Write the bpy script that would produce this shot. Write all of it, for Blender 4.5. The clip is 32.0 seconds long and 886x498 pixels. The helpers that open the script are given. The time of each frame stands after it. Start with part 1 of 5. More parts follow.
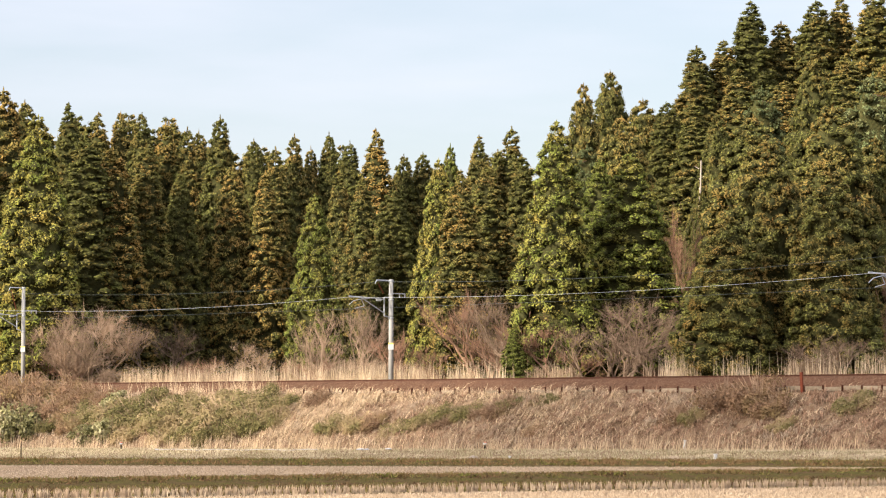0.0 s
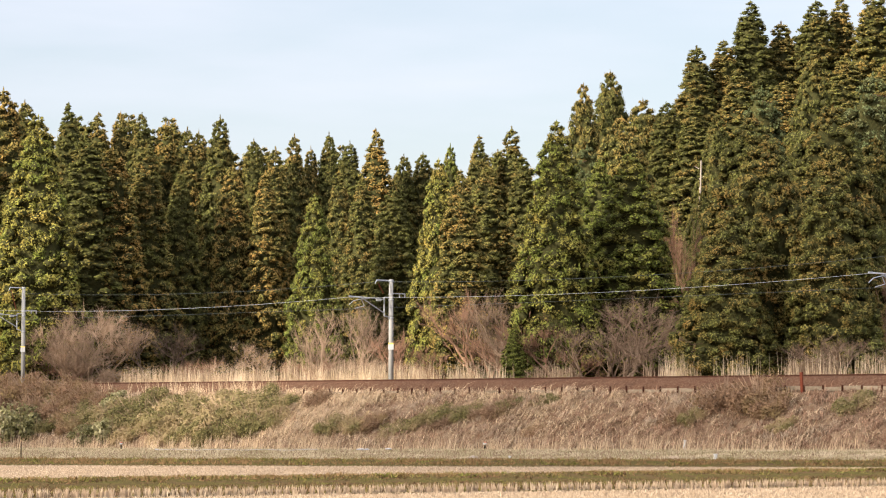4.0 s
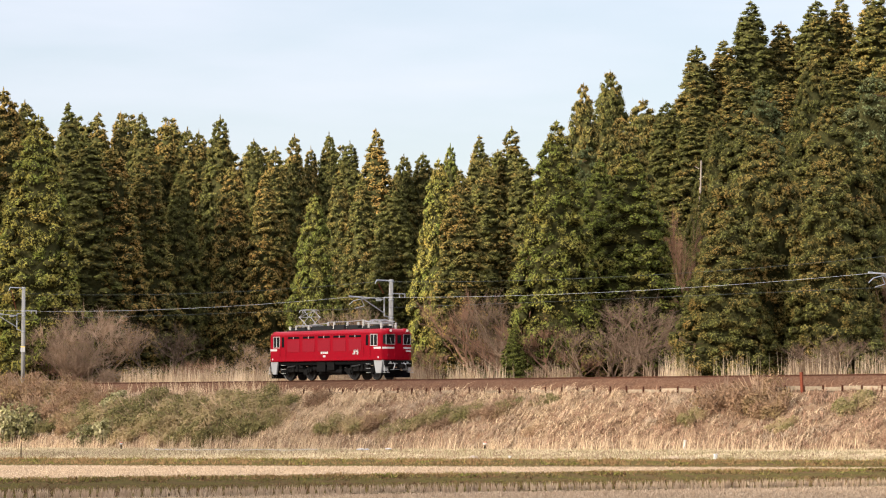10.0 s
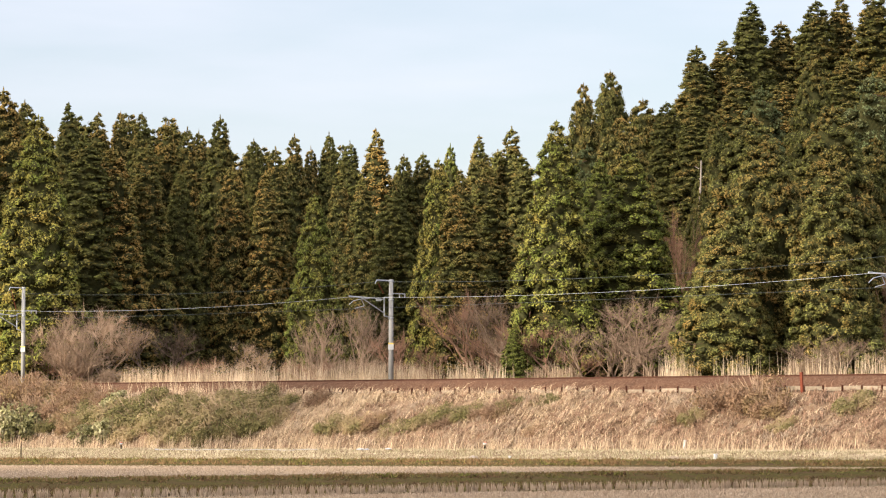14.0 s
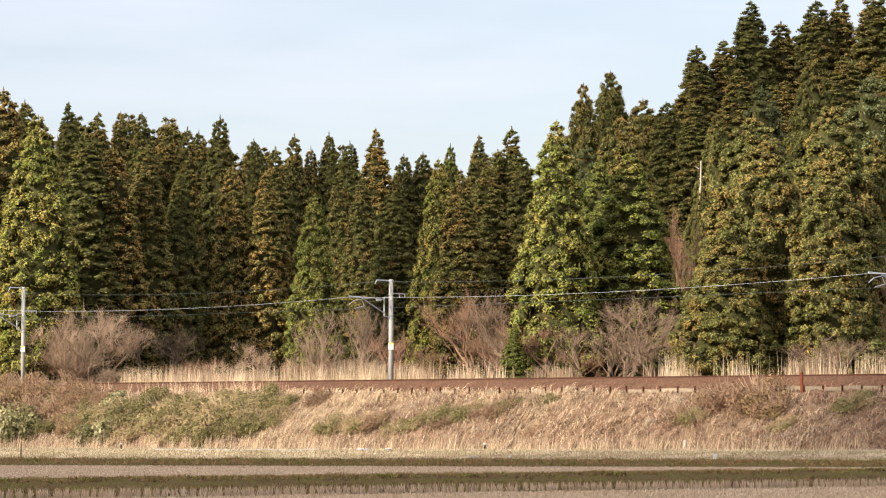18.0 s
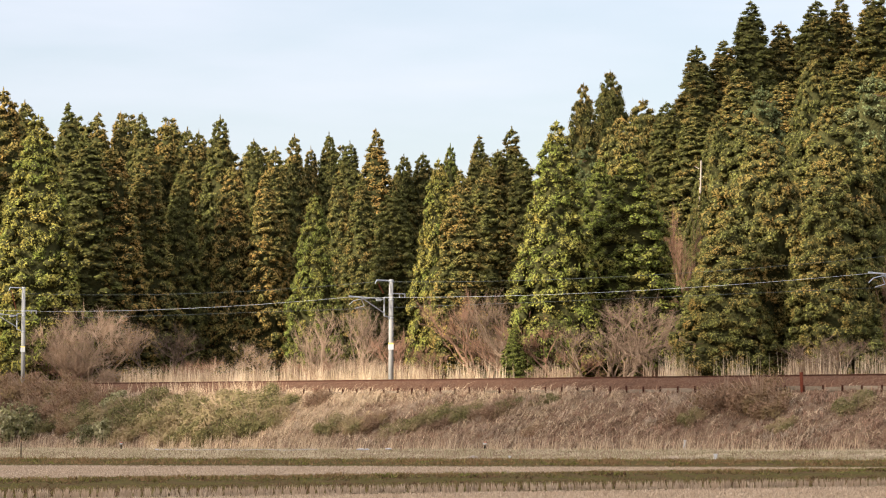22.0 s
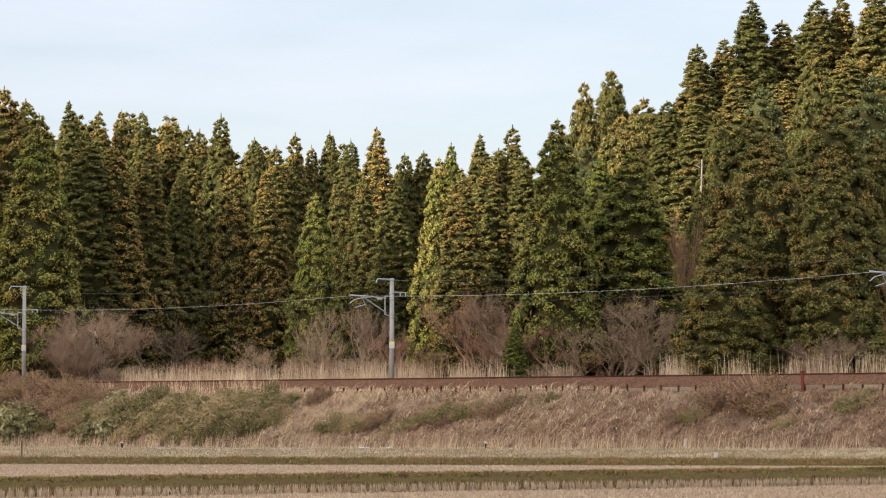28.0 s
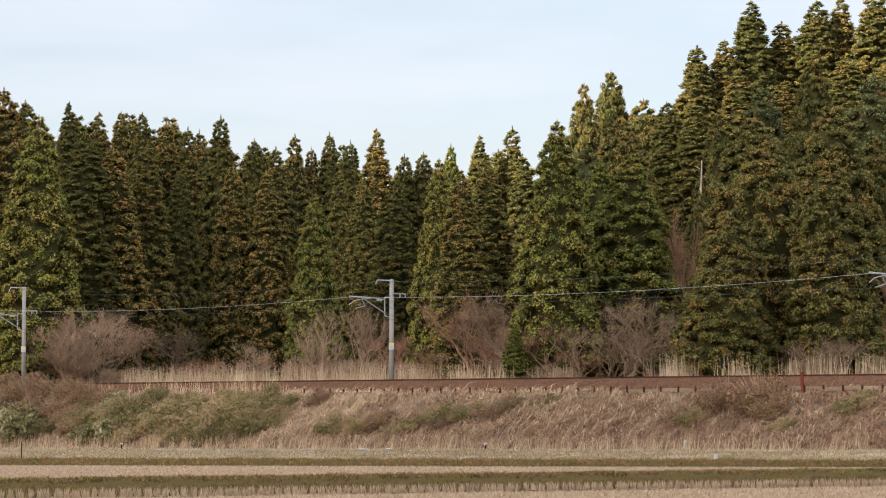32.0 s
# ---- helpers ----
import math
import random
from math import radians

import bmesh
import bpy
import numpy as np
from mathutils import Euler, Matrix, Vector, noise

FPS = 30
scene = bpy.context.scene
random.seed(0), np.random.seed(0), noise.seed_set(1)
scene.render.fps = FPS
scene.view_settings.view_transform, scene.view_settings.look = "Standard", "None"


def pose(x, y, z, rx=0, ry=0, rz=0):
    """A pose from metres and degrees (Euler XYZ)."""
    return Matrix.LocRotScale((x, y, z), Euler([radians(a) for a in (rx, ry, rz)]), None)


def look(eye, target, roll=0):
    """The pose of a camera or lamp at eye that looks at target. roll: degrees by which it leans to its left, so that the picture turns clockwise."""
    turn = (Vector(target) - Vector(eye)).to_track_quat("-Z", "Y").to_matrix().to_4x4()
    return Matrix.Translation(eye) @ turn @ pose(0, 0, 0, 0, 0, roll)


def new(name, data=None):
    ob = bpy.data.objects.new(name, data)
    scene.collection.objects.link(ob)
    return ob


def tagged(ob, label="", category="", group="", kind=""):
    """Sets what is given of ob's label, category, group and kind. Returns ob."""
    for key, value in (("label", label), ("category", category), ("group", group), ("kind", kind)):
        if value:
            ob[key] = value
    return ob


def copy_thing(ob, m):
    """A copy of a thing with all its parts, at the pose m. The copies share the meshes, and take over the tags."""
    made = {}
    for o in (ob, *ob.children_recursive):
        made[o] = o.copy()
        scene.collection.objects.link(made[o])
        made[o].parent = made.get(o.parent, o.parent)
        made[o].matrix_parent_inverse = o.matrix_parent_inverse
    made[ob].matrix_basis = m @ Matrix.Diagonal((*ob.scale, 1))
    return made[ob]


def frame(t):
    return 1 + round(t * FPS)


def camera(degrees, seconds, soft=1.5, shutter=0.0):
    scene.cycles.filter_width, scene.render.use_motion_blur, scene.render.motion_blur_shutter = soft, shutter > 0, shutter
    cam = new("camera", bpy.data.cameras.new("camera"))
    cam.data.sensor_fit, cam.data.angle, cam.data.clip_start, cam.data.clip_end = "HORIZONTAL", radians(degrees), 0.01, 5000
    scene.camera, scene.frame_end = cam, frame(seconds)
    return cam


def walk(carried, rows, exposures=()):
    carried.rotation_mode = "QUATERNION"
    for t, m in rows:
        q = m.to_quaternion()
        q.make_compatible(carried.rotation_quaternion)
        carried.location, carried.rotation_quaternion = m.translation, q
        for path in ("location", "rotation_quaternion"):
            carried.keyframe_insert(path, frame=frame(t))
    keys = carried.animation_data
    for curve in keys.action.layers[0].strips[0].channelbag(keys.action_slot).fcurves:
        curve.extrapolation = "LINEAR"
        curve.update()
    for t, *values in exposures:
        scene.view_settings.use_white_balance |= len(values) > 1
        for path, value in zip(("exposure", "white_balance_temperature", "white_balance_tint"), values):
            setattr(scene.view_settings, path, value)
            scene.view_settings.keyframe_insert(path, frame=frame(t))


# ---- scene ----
# The place: a railway embankment in front of a cedar wood, seen with a long lens across rice fields.
# x to the right, y away from the camera, z up; z = 0 is the level of the rice field.
EYE = (0.0, 0.0, 2.9)
TILT, FOV = 2.98, 16.472
LENS_STEP = 0.01058
cam = camera(FOV, 32.0, soft=1.1)


def cam_pose(dx, dy):
    """The camera's pose, nudged by small steps of turn (a touched tripod)."""
    return pose(*EYE, 90 + TILT + dy * LENS_STEP, 0, dx * LENS_STEP)


walk(cam, [(0, cam_pose(0, 0)), (22.5, cam_pose(0, 0)), (23.5, cam_pose(1.5, -1.7)), (25.5, cam_pose(1.5, -1.7)),
           (27.5, cam_pose(1.5, -3)), (28.0, cam_pose(1.5, -2.2)), (28.5, cam_pose(1.2, -1)), (29.0, cam_pose(-0.5, -1.5)),
           (29.5, cam_pose(1.2, 0.8)), (30.2, cam_pose(1, 0)), (32, cam_pose(1, 0))])

# ---- light ----
SUN_AZ = Vector((-0.82, -0.57, 0)).normalized()
SUN_EL = radians(25)
world = bpy.data.worlds.new("sky")
scene.world = world
world.use_nodes = True
wn = world.node_tree
sky = wn.nodes.new("ShaderNodeTexSky")
sky.sky_type, sky.sun_disc = "NISHITA", False
sky.sun_elevation = SUN_EL
sky.sun_rotation = math.atan2(SUN_AZ.x, SUN_AZ.y)
sky.air_density, sky.dust_density, sky.ozone_density = 1.0, 1.2, 1.0
SKY_STRENGTH = 0.08
# thin veils of cloud in the sky
coord = wn.nodes.new("ShaderNodeTexCoord")
stretch = wn.nodes.new("ShaderNodeMapping")
stretch.inputs["Scale"].default_value = (5, 5, 26)
veil = wn.nodes.new("ShaderNodeTexNoise")
veil.inputs["Scale"].default_value, veil.inputs["Detail"].default_value = 1.6, 5
veil_ramp = wn.nodes.new("ShaderNodeValToRGB")
veil_ramp.color_ramp.elements[0].position, veil_ramp.color_ramp.elements[1].position = 0.38, 0.72
veil_ramp.color_ramp.elements[0].color, veil_ramp.color_ramp.elements[1].color = (0.42, 0.42, 0.42, 1), (0.66, 0.66, 0.66, 1)
veil_mix = wn.nodes.new("ShaderNodeMixRGB")
veil_mix.inputs["Color2"].default_value = (6.5, 6.55, 7.4, 1)
wn.links.new(coord.outputs["Generated"], stretch.inputs["Vector"])
wn.links.new(stretch.outputs["Vector"], veil.inputs["Vector"])
wn.links.new(veil.outputs["Fac"], veil_ramp.inputs["Fac"])
wn.links.new(veil_ramp.outputs["Color"], veil_mix.inputs["Fac"])
wn.links.new(sky.outputs["Color"], veil_mix.inputs["Color1"])
# the cloud cover is brighter overhead than over the far horizon
height = wn.nodes.new("ShaderNodeSeparateXYZ")
wn.links.new(coord.outputs["Generated"], height.inputs["Vector"])
lift = wn.nodes.new("ShaderNodeMapRange")
lift.interpolation_type = "SMOOTHSTEP"
for slot, value in zip(("From Min", "From Max", "To Min", "To Max"), (0.16, 0.6, 0.0, 1.0)):
    lift.inputs[slot].default_value = value
wn.links.new(height.outputs["Z"], lift.inputs["Value"])
cover = wn.nodes.new("ShaderNodeMixRGB")
cover.blend_type = "MULTIPLY"
cover.inputs["Fac"].default_value = 1.0
wn.links.new(veil_mix.outputs["Color"], cover.inputs["Color1"])
bright = wn.nodes.new("ShaderNodeMixRGB")
bright.inputs["Color1"].default_value, bright.inputs["Color2"].default_value = (1, 1, 1, 1), (3.4, 3.1, 2.75, 1)
wn.links.new(lift.outputs["Result"], bright.inputs["Fac"])
wn.links.new(bright.outputs["Color"], cover.inputs["Color2"])
back = wn.nodes["Background"]
wn.links.new(cover.outputs["Color"], back.inputs["Color"])
back.inputs["Strength"].default_value = SKY_STRENGTH

sun = new("sun", bpy.data.lights.new("sun", "SUN"))
sun.data.energy, sun.data.angle, sun.data.color = 5.0, radians(0.53), (1.0, 0.90, 0.75)
sun.matrix_world = look((0, 0, 0), -(SUN_AZ * math.cos(SUN_EL) + Vector((0, 0, math.sin(SUN_EL)))))
scene.view_settings.exposure = 0.96


# ---- drifting clouds, high behind the camera: w along their drift, q across it ----
DRIFT = Vector((0.5176, 0.8556))
DRIFT_SPEED = 10.56
CLOUD_BASE = 400.0


def edge_at(edge, q):
    """The edge's w at q, run smoothly through its corners."""
    return float(np.interp(q, [c[0] for c in edge], [c[1] for c in edge]))


def build_cloud(name, label, front, rear, q0, q1, seed, dense):
    """A flat sheet of cloud with ragged edges that thin out, between a front and a rear edge."""
    cell = 6.0
    w0, w1 = min(c[1] for c in rear) - 25, max(c[1] for c in front) + 25
    nw, nq = int((w1 - w0) / cell), int((q1 - q0) / cell)
    verts, faces, index, thick = [], [], {}, []

    def depth(w, q):
        ragged = 6 * noise.noise((w * 0.03, q * 0.03, seed)) + 3 * noise.noise((w * 0.09, q * 0.09, seed + 4))
        return min(w - edge_at(rear, q), edge_at(front, q) - w, q - q0, q1 - q) + ragged

    for j in range(nq):
        for i in range(nw):
            w, q = w0 + i * cell, q0 + j * cell
            d = depth(w, q)
            if d > -18:
                h = max(0.0, min(d, 30)) * (0.08 + 0.05 * noise.noise((w * 0.05, q * 0.05, seed + 9)))
                index[i, j] = len(verts)
                verts += [(w, q, h + 0.4), (w, q, -0.15 * h - 0.4)]
                k = min(1.0, max(0.0, (d + 13) / 26))
                part_lit = 1 - dense * k * k * (3 - 2 * k) * (0.92 + 0.16 * noise.noise((w * 0.04, q * 0.04, seed + 2)))
                thick += [1 - math.sqrt(max(0.01, part_lit))] * 2
    for (i, j), a in index.items():
        if (i + 1, j) in index and (i, j + 1) in index and (i + 1, j + 1) in index:
            b, c, d = index[i + 1, j], index[i + 1, j + 1], index[i, j + 1]
            faces += [(a, b, c, d), (a + 1, d + 1, c + 1, b + 1)]
    me = bpy.data.meshes.new(name)
    me.from_pydata(verts, [], faces)
    me.attributes.new("thickness", "FLOAT", "POINT").data.foreach_set("value", thick)
    m = bpy.data.materials.new("cloud_white")
    m.use_nodes = True
    t = m.node_tree
    b = t.nodes["Principled BSDF"]
    b.inputs["Base Color"].default_value, b.inputs["Roughness"].default_value = (0.85, 0.85, 0.87, 1), 1.0
    # the thinner the cloud, the more of the sun comes through
    clear, blend, here = t.nodes.new("ShaderNodeBsdfTransparent"), t.nodes.new("ShaderNodeMixShader"), t.nodes.new("ShaderNodeAttribute")
    here.attribute_name = "thickness"
    t.links.new(here.outputs["Fac"], blend.inputs["Fac"])
    t.links.new(clear.outputs["BSDF"], blend.inputs[1])
    t.links.new(b.outputs["BSDF"], blend.inputs[2])
    t.links.new(blend.outputs["Shader"], t.nodes["Material Output"].inputs["Surface"])
    me.materials.append(m)
    me.polygons.foreach_set("use_smooth", [True] * len(me.polygons))
    return tagged(new(name, me), label, "cloud", "drifting clouds")


THIN_FRONT = ((-90, 70), (-12, 35), (-5, 5), (16, -38), (28, -66), (40, -25), (51, 0), (90, 10))
THIN_REAR = ((-90, -80), (-47, -86), (-27, -123), (-16, -98), (-3, -108), (16, -149), (28, -165), (38, -100), (51, -90), (90, -80))
BROAD_FRONT = ((-90, -186), (-47, -193), (-32, -190), (-26, -222), (-16, -212), (-7, -228), (16, -230), (27, -244), (35, -206), (50, -198), (120, -175))
CLOUDS = [build_cloud("cloud", "narrow thin drifting white cloud", THIN_FRONT, THIN_REAR, -120, 130, 2.0, 0.66),
          build_cloud("cloud", "broad drifting grey-white cloud", BROAD_FRONT, ((0, -520), (1, -520)), -200, 200, 7.0, 0.99)]


def cloud_pose(t):
    off = SUN_AZ * (CLOUD_BASE / math.tan(SUN_EL))
    x, y = off.x + DRIFT.x * DRIFT_SPEED * t, 205 + off.y + DRIFT.y * DRIFT_SPEED * t
    return pose(x, y, 5 + CLOUD_BASE, 0, 0, math.degrees(math.atan2(DRIFT.y, DRIFT.x)))


# ---- materials ----
def nodes_of(m):
    m.use_nodes = True
    t = m.node_tree
    return t, t.nodes["Principled BSDF"]


def add(t, kind, **values):
    n = t.nodes.new(kind)
    for key, value in values.items():
        n.inputs[key].default_value = value
    return n


def mix(t, fac, a, b, mode="MIX"):
    """A colour mix node; fac, a and b are sockets or values."""
    n = t.nodes.new("ShaderNodeMixRGB")
    n.blend_type = mode
    for slot, v in zip(("Fac", "Color1", "Color2"), (fac, a, b)):
        if isinstance(v, bpy.types.NodeSocket):
            t.links.new(v, n.inputs[slot])
        else:
            n.inputs[slot].default_value = v if slot == "Fac" else (*v, 1)
    return n.outputs["Color"]


def ramp(t, source, lo, hi):
    n = t.nodes.new("ShaderNodeMapRange")
    n.inputs["From Min"].default_value, n.inputs["From Max"].default_value = lo, hi
    t.links.new(source, n.inputs["Value"])
    return n.outputs["Result"]


def noise_of(t, scale, detail=4, rough=0.6, stretch=None):
    c = t.nodes.new("ShaderNodeTexCoord")
    n = add(t, "ShaderNodeTexNoise", Scale=scale, Detail=detail, Roughness=rough)
    if stretch:
        m = add(t, "ShaderNodeMapping", Scale=stretch)
        t.links.new(c.outputs["Object"], m.inputs["Vector"])
        t.links.new(m.outputs["Vector"], n.inputs["Vector"])
    else:
        t.links.new(c.outputs["Object"], n.inputs["Vector"])
    return n.outputs["Fac"]


def bump_to(t, b, height, strength, distance):
    n = add(t, "ShaderNodeBump", Strength=strength, Distance=distance)
    t.links.new(height, n.inputs["Height"])
    t.links.new(n.outputs["Normal"], b.inputs["Normal"])


def surface(name, base, second, third=None, big=0.3, small=6.0, rough=0.85, metal=0.0, bump=0.4, depth=0.03, spec=0.0, vary=0.0):
    """A worn surface: base and second colour mixed at a large scale, third in small flecks, with relief."""
    m = bpy.data.materials.new(name)
    t, b = nodes_of(m)
    large, fine = noise_of(t, big, 5), noise_of(t, small, 6, 0.7)
    c = mix(t, ramp(t, large, 0.35, 0.65), base, second)
    c = mix(t, ramp(t, fine, 0.45, 0.75), c, third or second)
    if vary:
        info = t.nodes.new("ShaderNodeObjectInfo")
        hs = add(t, "ShaderNodeHueSaturation")
        t.links.new(c, hs.inputs["Color"])
        r = t.nodes.new("ShaderNodeMapRange")
        r.inputs["To Min"].default_value, r.inputs["To Max"].default_value = 1 - vary, 1 + vary
        t.links.new(info.outputs["Random"], r.inputs["Value"])
        t.links.new(r.outputs["Result"], hs.inputs["Value"])
        c = hs.outputs["Color"]
    t.links.new(c, b.inputs["Base Color"])
    b.inputs["Roughness"].default_value, b.inputs["Metallic"].default_value = rough, metal
    b.inputs["Specular IOR Level"].default_value = spec
    if bump:
        bump_to(t, b, fine, bump, depth)
    return m


def foliage(name, dark, green, tip, tip_lo=0.5, tip_hi=0.8, patch=0.35, vary=0.25, rough=0.75, trans=0.25, grain=9.0, relief=0.9):
    """Leaves: shade differs from leaf to leaf, from patch to patch and from plant to plant; leaves let some light through."""
    m = bpy.data.materials.new(name)
    t, b = nodes_of(m)
    g = t.nodes.new("ShaderNodeNewGeometry")
    info = t.nodes.new("ShaderNodeObjectInfo")
    c = mix(t, g.outputs["Random Per Island"], dark, green)
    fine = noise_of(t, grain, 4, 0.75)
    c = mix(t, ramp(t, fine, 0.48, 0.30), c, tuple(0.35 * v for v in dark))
    p = noise_of(t, patch, 3)
    shift = t.nodes.new("ShaderNodeMath")
    shift.operation = "MULTIPLY_ADD"
    shift.inputs[1].default_value, shift.inputs[2].default_value = 0.22, -0.11
    t.links.new(info.outputs["Random"], shift.inputs[0])
    total = t.nodes.new("ShaderNodeMath")
    total.operation = "ADD"
    t.links.new(p, total.inputs[0])
    t.links.new(shift.outputs[0], total.inputs[1])
    c = mix(t, ramp(t, total.outputs[0], tip_lo, tip_hi), c, tip)
    hs = add(t, "ShaderNodeHueSaturation")
    r = t.nodes.new("ShaderNodeMapRange")
    r.inputs["To Min"].default_value, r.inputs["To Max"].default_value = 1 - vary, 1 + vary
    t.links.new(info.outputs["Random"], r.inputs["Value"])
    t.links.new(r.outputs["Result"], hs.inputs["Value"])
    t.links.new(c, hs.inputs["Color"])
    c = hs.outputs["Color"]
    t.links.new(c, b.inputs["Base Color"])
    b.inputs["Roughness"].default_value = rough
    b.inputs["Specular IOR Level"].default_value = 0.04
    if relief:
        bump_to(t, b, fine, relief, 0.08)
    if trans:
        tr = t.nodes.new("ShaderNodeBsdfTranslucent")
        t.links.new(c, tr.inputs["Color"])
        mx = t.nodes.new("ShaderNodeMixShader")
        mx.inputs["Fac"].default_value = trans
        t.links.new(b.outputs["BSDF"], mx.inputs[1])
        t.links.new(tr.outputs["BSDF"], mx.inputs[2])
        t.links.new(mx.outputs["Shader"], t.nodes["Material Output"].inputs["Surface"])
    return m


def plain(name, colour, rough=0.5, metal=0.0, spec=0.5):
    m = bpy.data.materials.new(name)
    t, b = nodes_of(m)
    n = noise_of(t, 9, 5)
    c = mix(t, ramp(t, n, 0.3, 0.8), colour, tuple(0.8 * v for v in colour))
    t.links.new(c, b.inputs["Base Color"])
    b.inputs["Roughness"].default_value, b.inputs["Metallic"].default_value, b.inputs["Specular IOR Level"].default_value = rough, metal, spec
    return m


M_GROUND = surface("dry_meadow", (0.16, 0.105, 0.068), (0.105, 0.068, 0.044), (0.23, 0.165, 0.105), 0.25, 5)
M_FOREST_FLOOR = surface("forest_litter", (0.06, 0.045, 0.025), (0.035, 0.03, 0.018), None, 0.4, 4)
M_PADDY = surface("paddy_soil", (0.25, 0.19, 0.135), (0.19, 0.138, 0.092), (0.33, 0.255, 0.18), 0.5, 9, depth=0.04)
M_BUND = surface("mossy_bund", (0.09, 0.06, 0.033), (0.08, 0.07, 0.024), (0.04, 0.034, 0.014), 0.9, 4, bump=0.8, depth=0.1)
M_BALLAST = surface("rusty_ballast", (0.105, 0.055, 0.033), (0.07, 0.038, 0.024), (0.22, 0.135, 0.09), 0.9, 8, bump=1.0, depth=0.12)
M_RAIL = surface("rusty_rail", (0.10, 0.045, 0.028), (0.07, 0.035, 0.025), None, 2, 20, rough=0.6, metal=0.4)
M_SLEEPER = surface("sleeper_concrete", (0.3, 0.26, 0.22), (0.2, 0.16, 0.12), None, 2, 14)
M_CONCRETE = surface("pole_concrete", (0.31, 0.30, 0.275), (0.24, 0.235, 0.22), (0.36, 0.35, 0.33), 1.2, 14, bump=0.25, depth=0.01)
M_BOARD = surface("board_concrete", (0.23, 0.18, 0.13), (0.15, 0.12, 0.08), (0.30, 0.24, 0.18), 1.2, 10, bump=0.3, depth=0.01, vary=0.2)
M_STEEL = surface("galvanised_steel", (0.42, 0.435, 0.45), (0.33, 0.345, 0.36), None, 2, 20, rough=0.45, metal=0.6, bump=0.1)
M_WIRE = surface("wire_metal", (0.5, 0.52, 0.53), (0.38, 0.4, 0.42), None, 0.3, 5, rough=0.5, metal=0.5, bump=0)
M_WIRE_DARK = surface("wire_copper", (0.12, 0.14, 0.13), (0.09, 0.1, 0.1), None, 0.3, 5, rough=0.5, metal=0.4, bump=0)
M_RUST_POST = surface("rusty_post", (0.14, 0.035, 0.02), (0.09, 0.03, 0.02), (0.2, 0.07, 0.04), 3, 16)
M_POST = surface("old_post", (0.05, 0.02, 0.014), (0.035, 0.018, 0.012), (0.09, 0.035, 0.02), 3, 16)
M_BARK = surface("cedar_bark", (0.11, 0.065, 0.045), (0.075, 0.05, 0.035), (0.16, 0.11, 0.08), 1.5, 9)
M_TWIG = surface("bare_twigs", (0.21, 0.145, 0.10), (0.14, 0.095, 0.065), (0.28, 0.205, 0.145), 0.6, 5, bump=0, vary=0.25)
M_TWIG_RED = surface("reddish_twigs", (0.26, 0.15, 0.096), (0.16, 0.09, 0.06), (0.32, 0.2, 0.13), 0.6, 5, bump=0, vary=0.25)
M_TWIG_TAN = surface("tan_twigs", (0.33, 0.23, 0.155), (0.23, 0.155, 0.105), (0.40, 0.30, 0.21), 0.6, 5, bump=0, vary=0.2)
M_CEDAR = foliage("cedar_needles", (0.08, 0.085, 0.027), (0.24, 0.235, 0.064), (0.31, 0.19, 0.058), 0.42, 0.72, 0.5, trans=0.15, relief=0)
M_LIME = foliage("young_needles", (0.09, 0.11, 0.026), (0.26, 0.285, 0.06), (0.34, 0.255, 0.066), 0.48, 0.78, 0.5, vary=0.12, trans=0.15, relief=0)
# the shade between the needle clumps is put into this dark colour
M_CEDAR_SHADE = surface("cedar_inner_shade", (0.07, 0.072, 0.027), (0.045, 0.046, 0.02), (0.095, 0.08, 0.03), 1.5, 5, bump=1.0, depth=0.2, spec=0.0)
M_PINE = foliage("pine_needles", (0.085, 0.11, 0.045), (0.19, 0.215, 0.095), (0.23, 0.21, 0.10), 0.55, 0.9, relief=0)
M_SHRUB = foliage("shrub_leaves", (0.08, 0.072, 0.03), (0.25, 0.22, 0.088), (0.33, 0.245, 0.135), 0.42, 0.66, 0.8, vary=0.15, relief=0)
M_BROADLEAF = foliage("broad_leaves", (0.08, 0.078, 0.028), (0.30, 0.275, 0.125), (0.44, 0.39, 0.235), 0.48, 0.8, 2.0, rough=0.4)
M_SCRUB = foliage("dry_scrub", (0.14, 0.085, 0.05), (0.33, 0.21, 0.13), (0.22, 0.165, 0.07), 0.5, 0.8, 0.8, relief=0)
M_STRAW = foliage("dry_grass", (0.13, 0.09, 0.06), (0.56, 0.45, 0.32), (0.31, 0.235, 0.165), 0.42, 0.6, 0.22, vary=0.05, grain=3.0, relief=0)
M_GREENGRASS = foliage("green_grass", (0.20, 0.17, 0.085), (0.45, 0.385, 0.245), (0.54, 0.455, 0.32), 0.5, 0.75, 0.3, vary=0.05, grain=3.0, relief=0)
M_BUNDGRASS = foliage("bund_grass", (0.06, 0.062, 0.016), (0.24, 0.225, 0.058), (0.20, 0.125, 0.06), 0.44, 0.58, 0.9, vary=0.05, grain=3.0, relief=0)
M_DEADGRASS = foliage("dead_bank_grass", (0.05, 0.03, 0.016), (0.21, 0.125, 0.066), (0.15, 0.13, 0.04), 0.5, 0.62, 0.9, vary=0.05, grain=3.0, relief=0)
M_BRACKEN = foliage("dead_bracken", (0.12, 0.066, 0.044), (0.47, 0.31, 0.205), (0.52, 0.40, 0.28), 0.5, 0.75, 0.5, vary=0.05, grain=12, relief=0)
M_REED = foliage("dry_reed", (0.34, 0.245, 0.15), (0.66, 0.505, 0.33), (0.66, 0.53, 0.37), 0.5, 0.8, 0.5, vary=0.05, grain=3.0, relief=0)
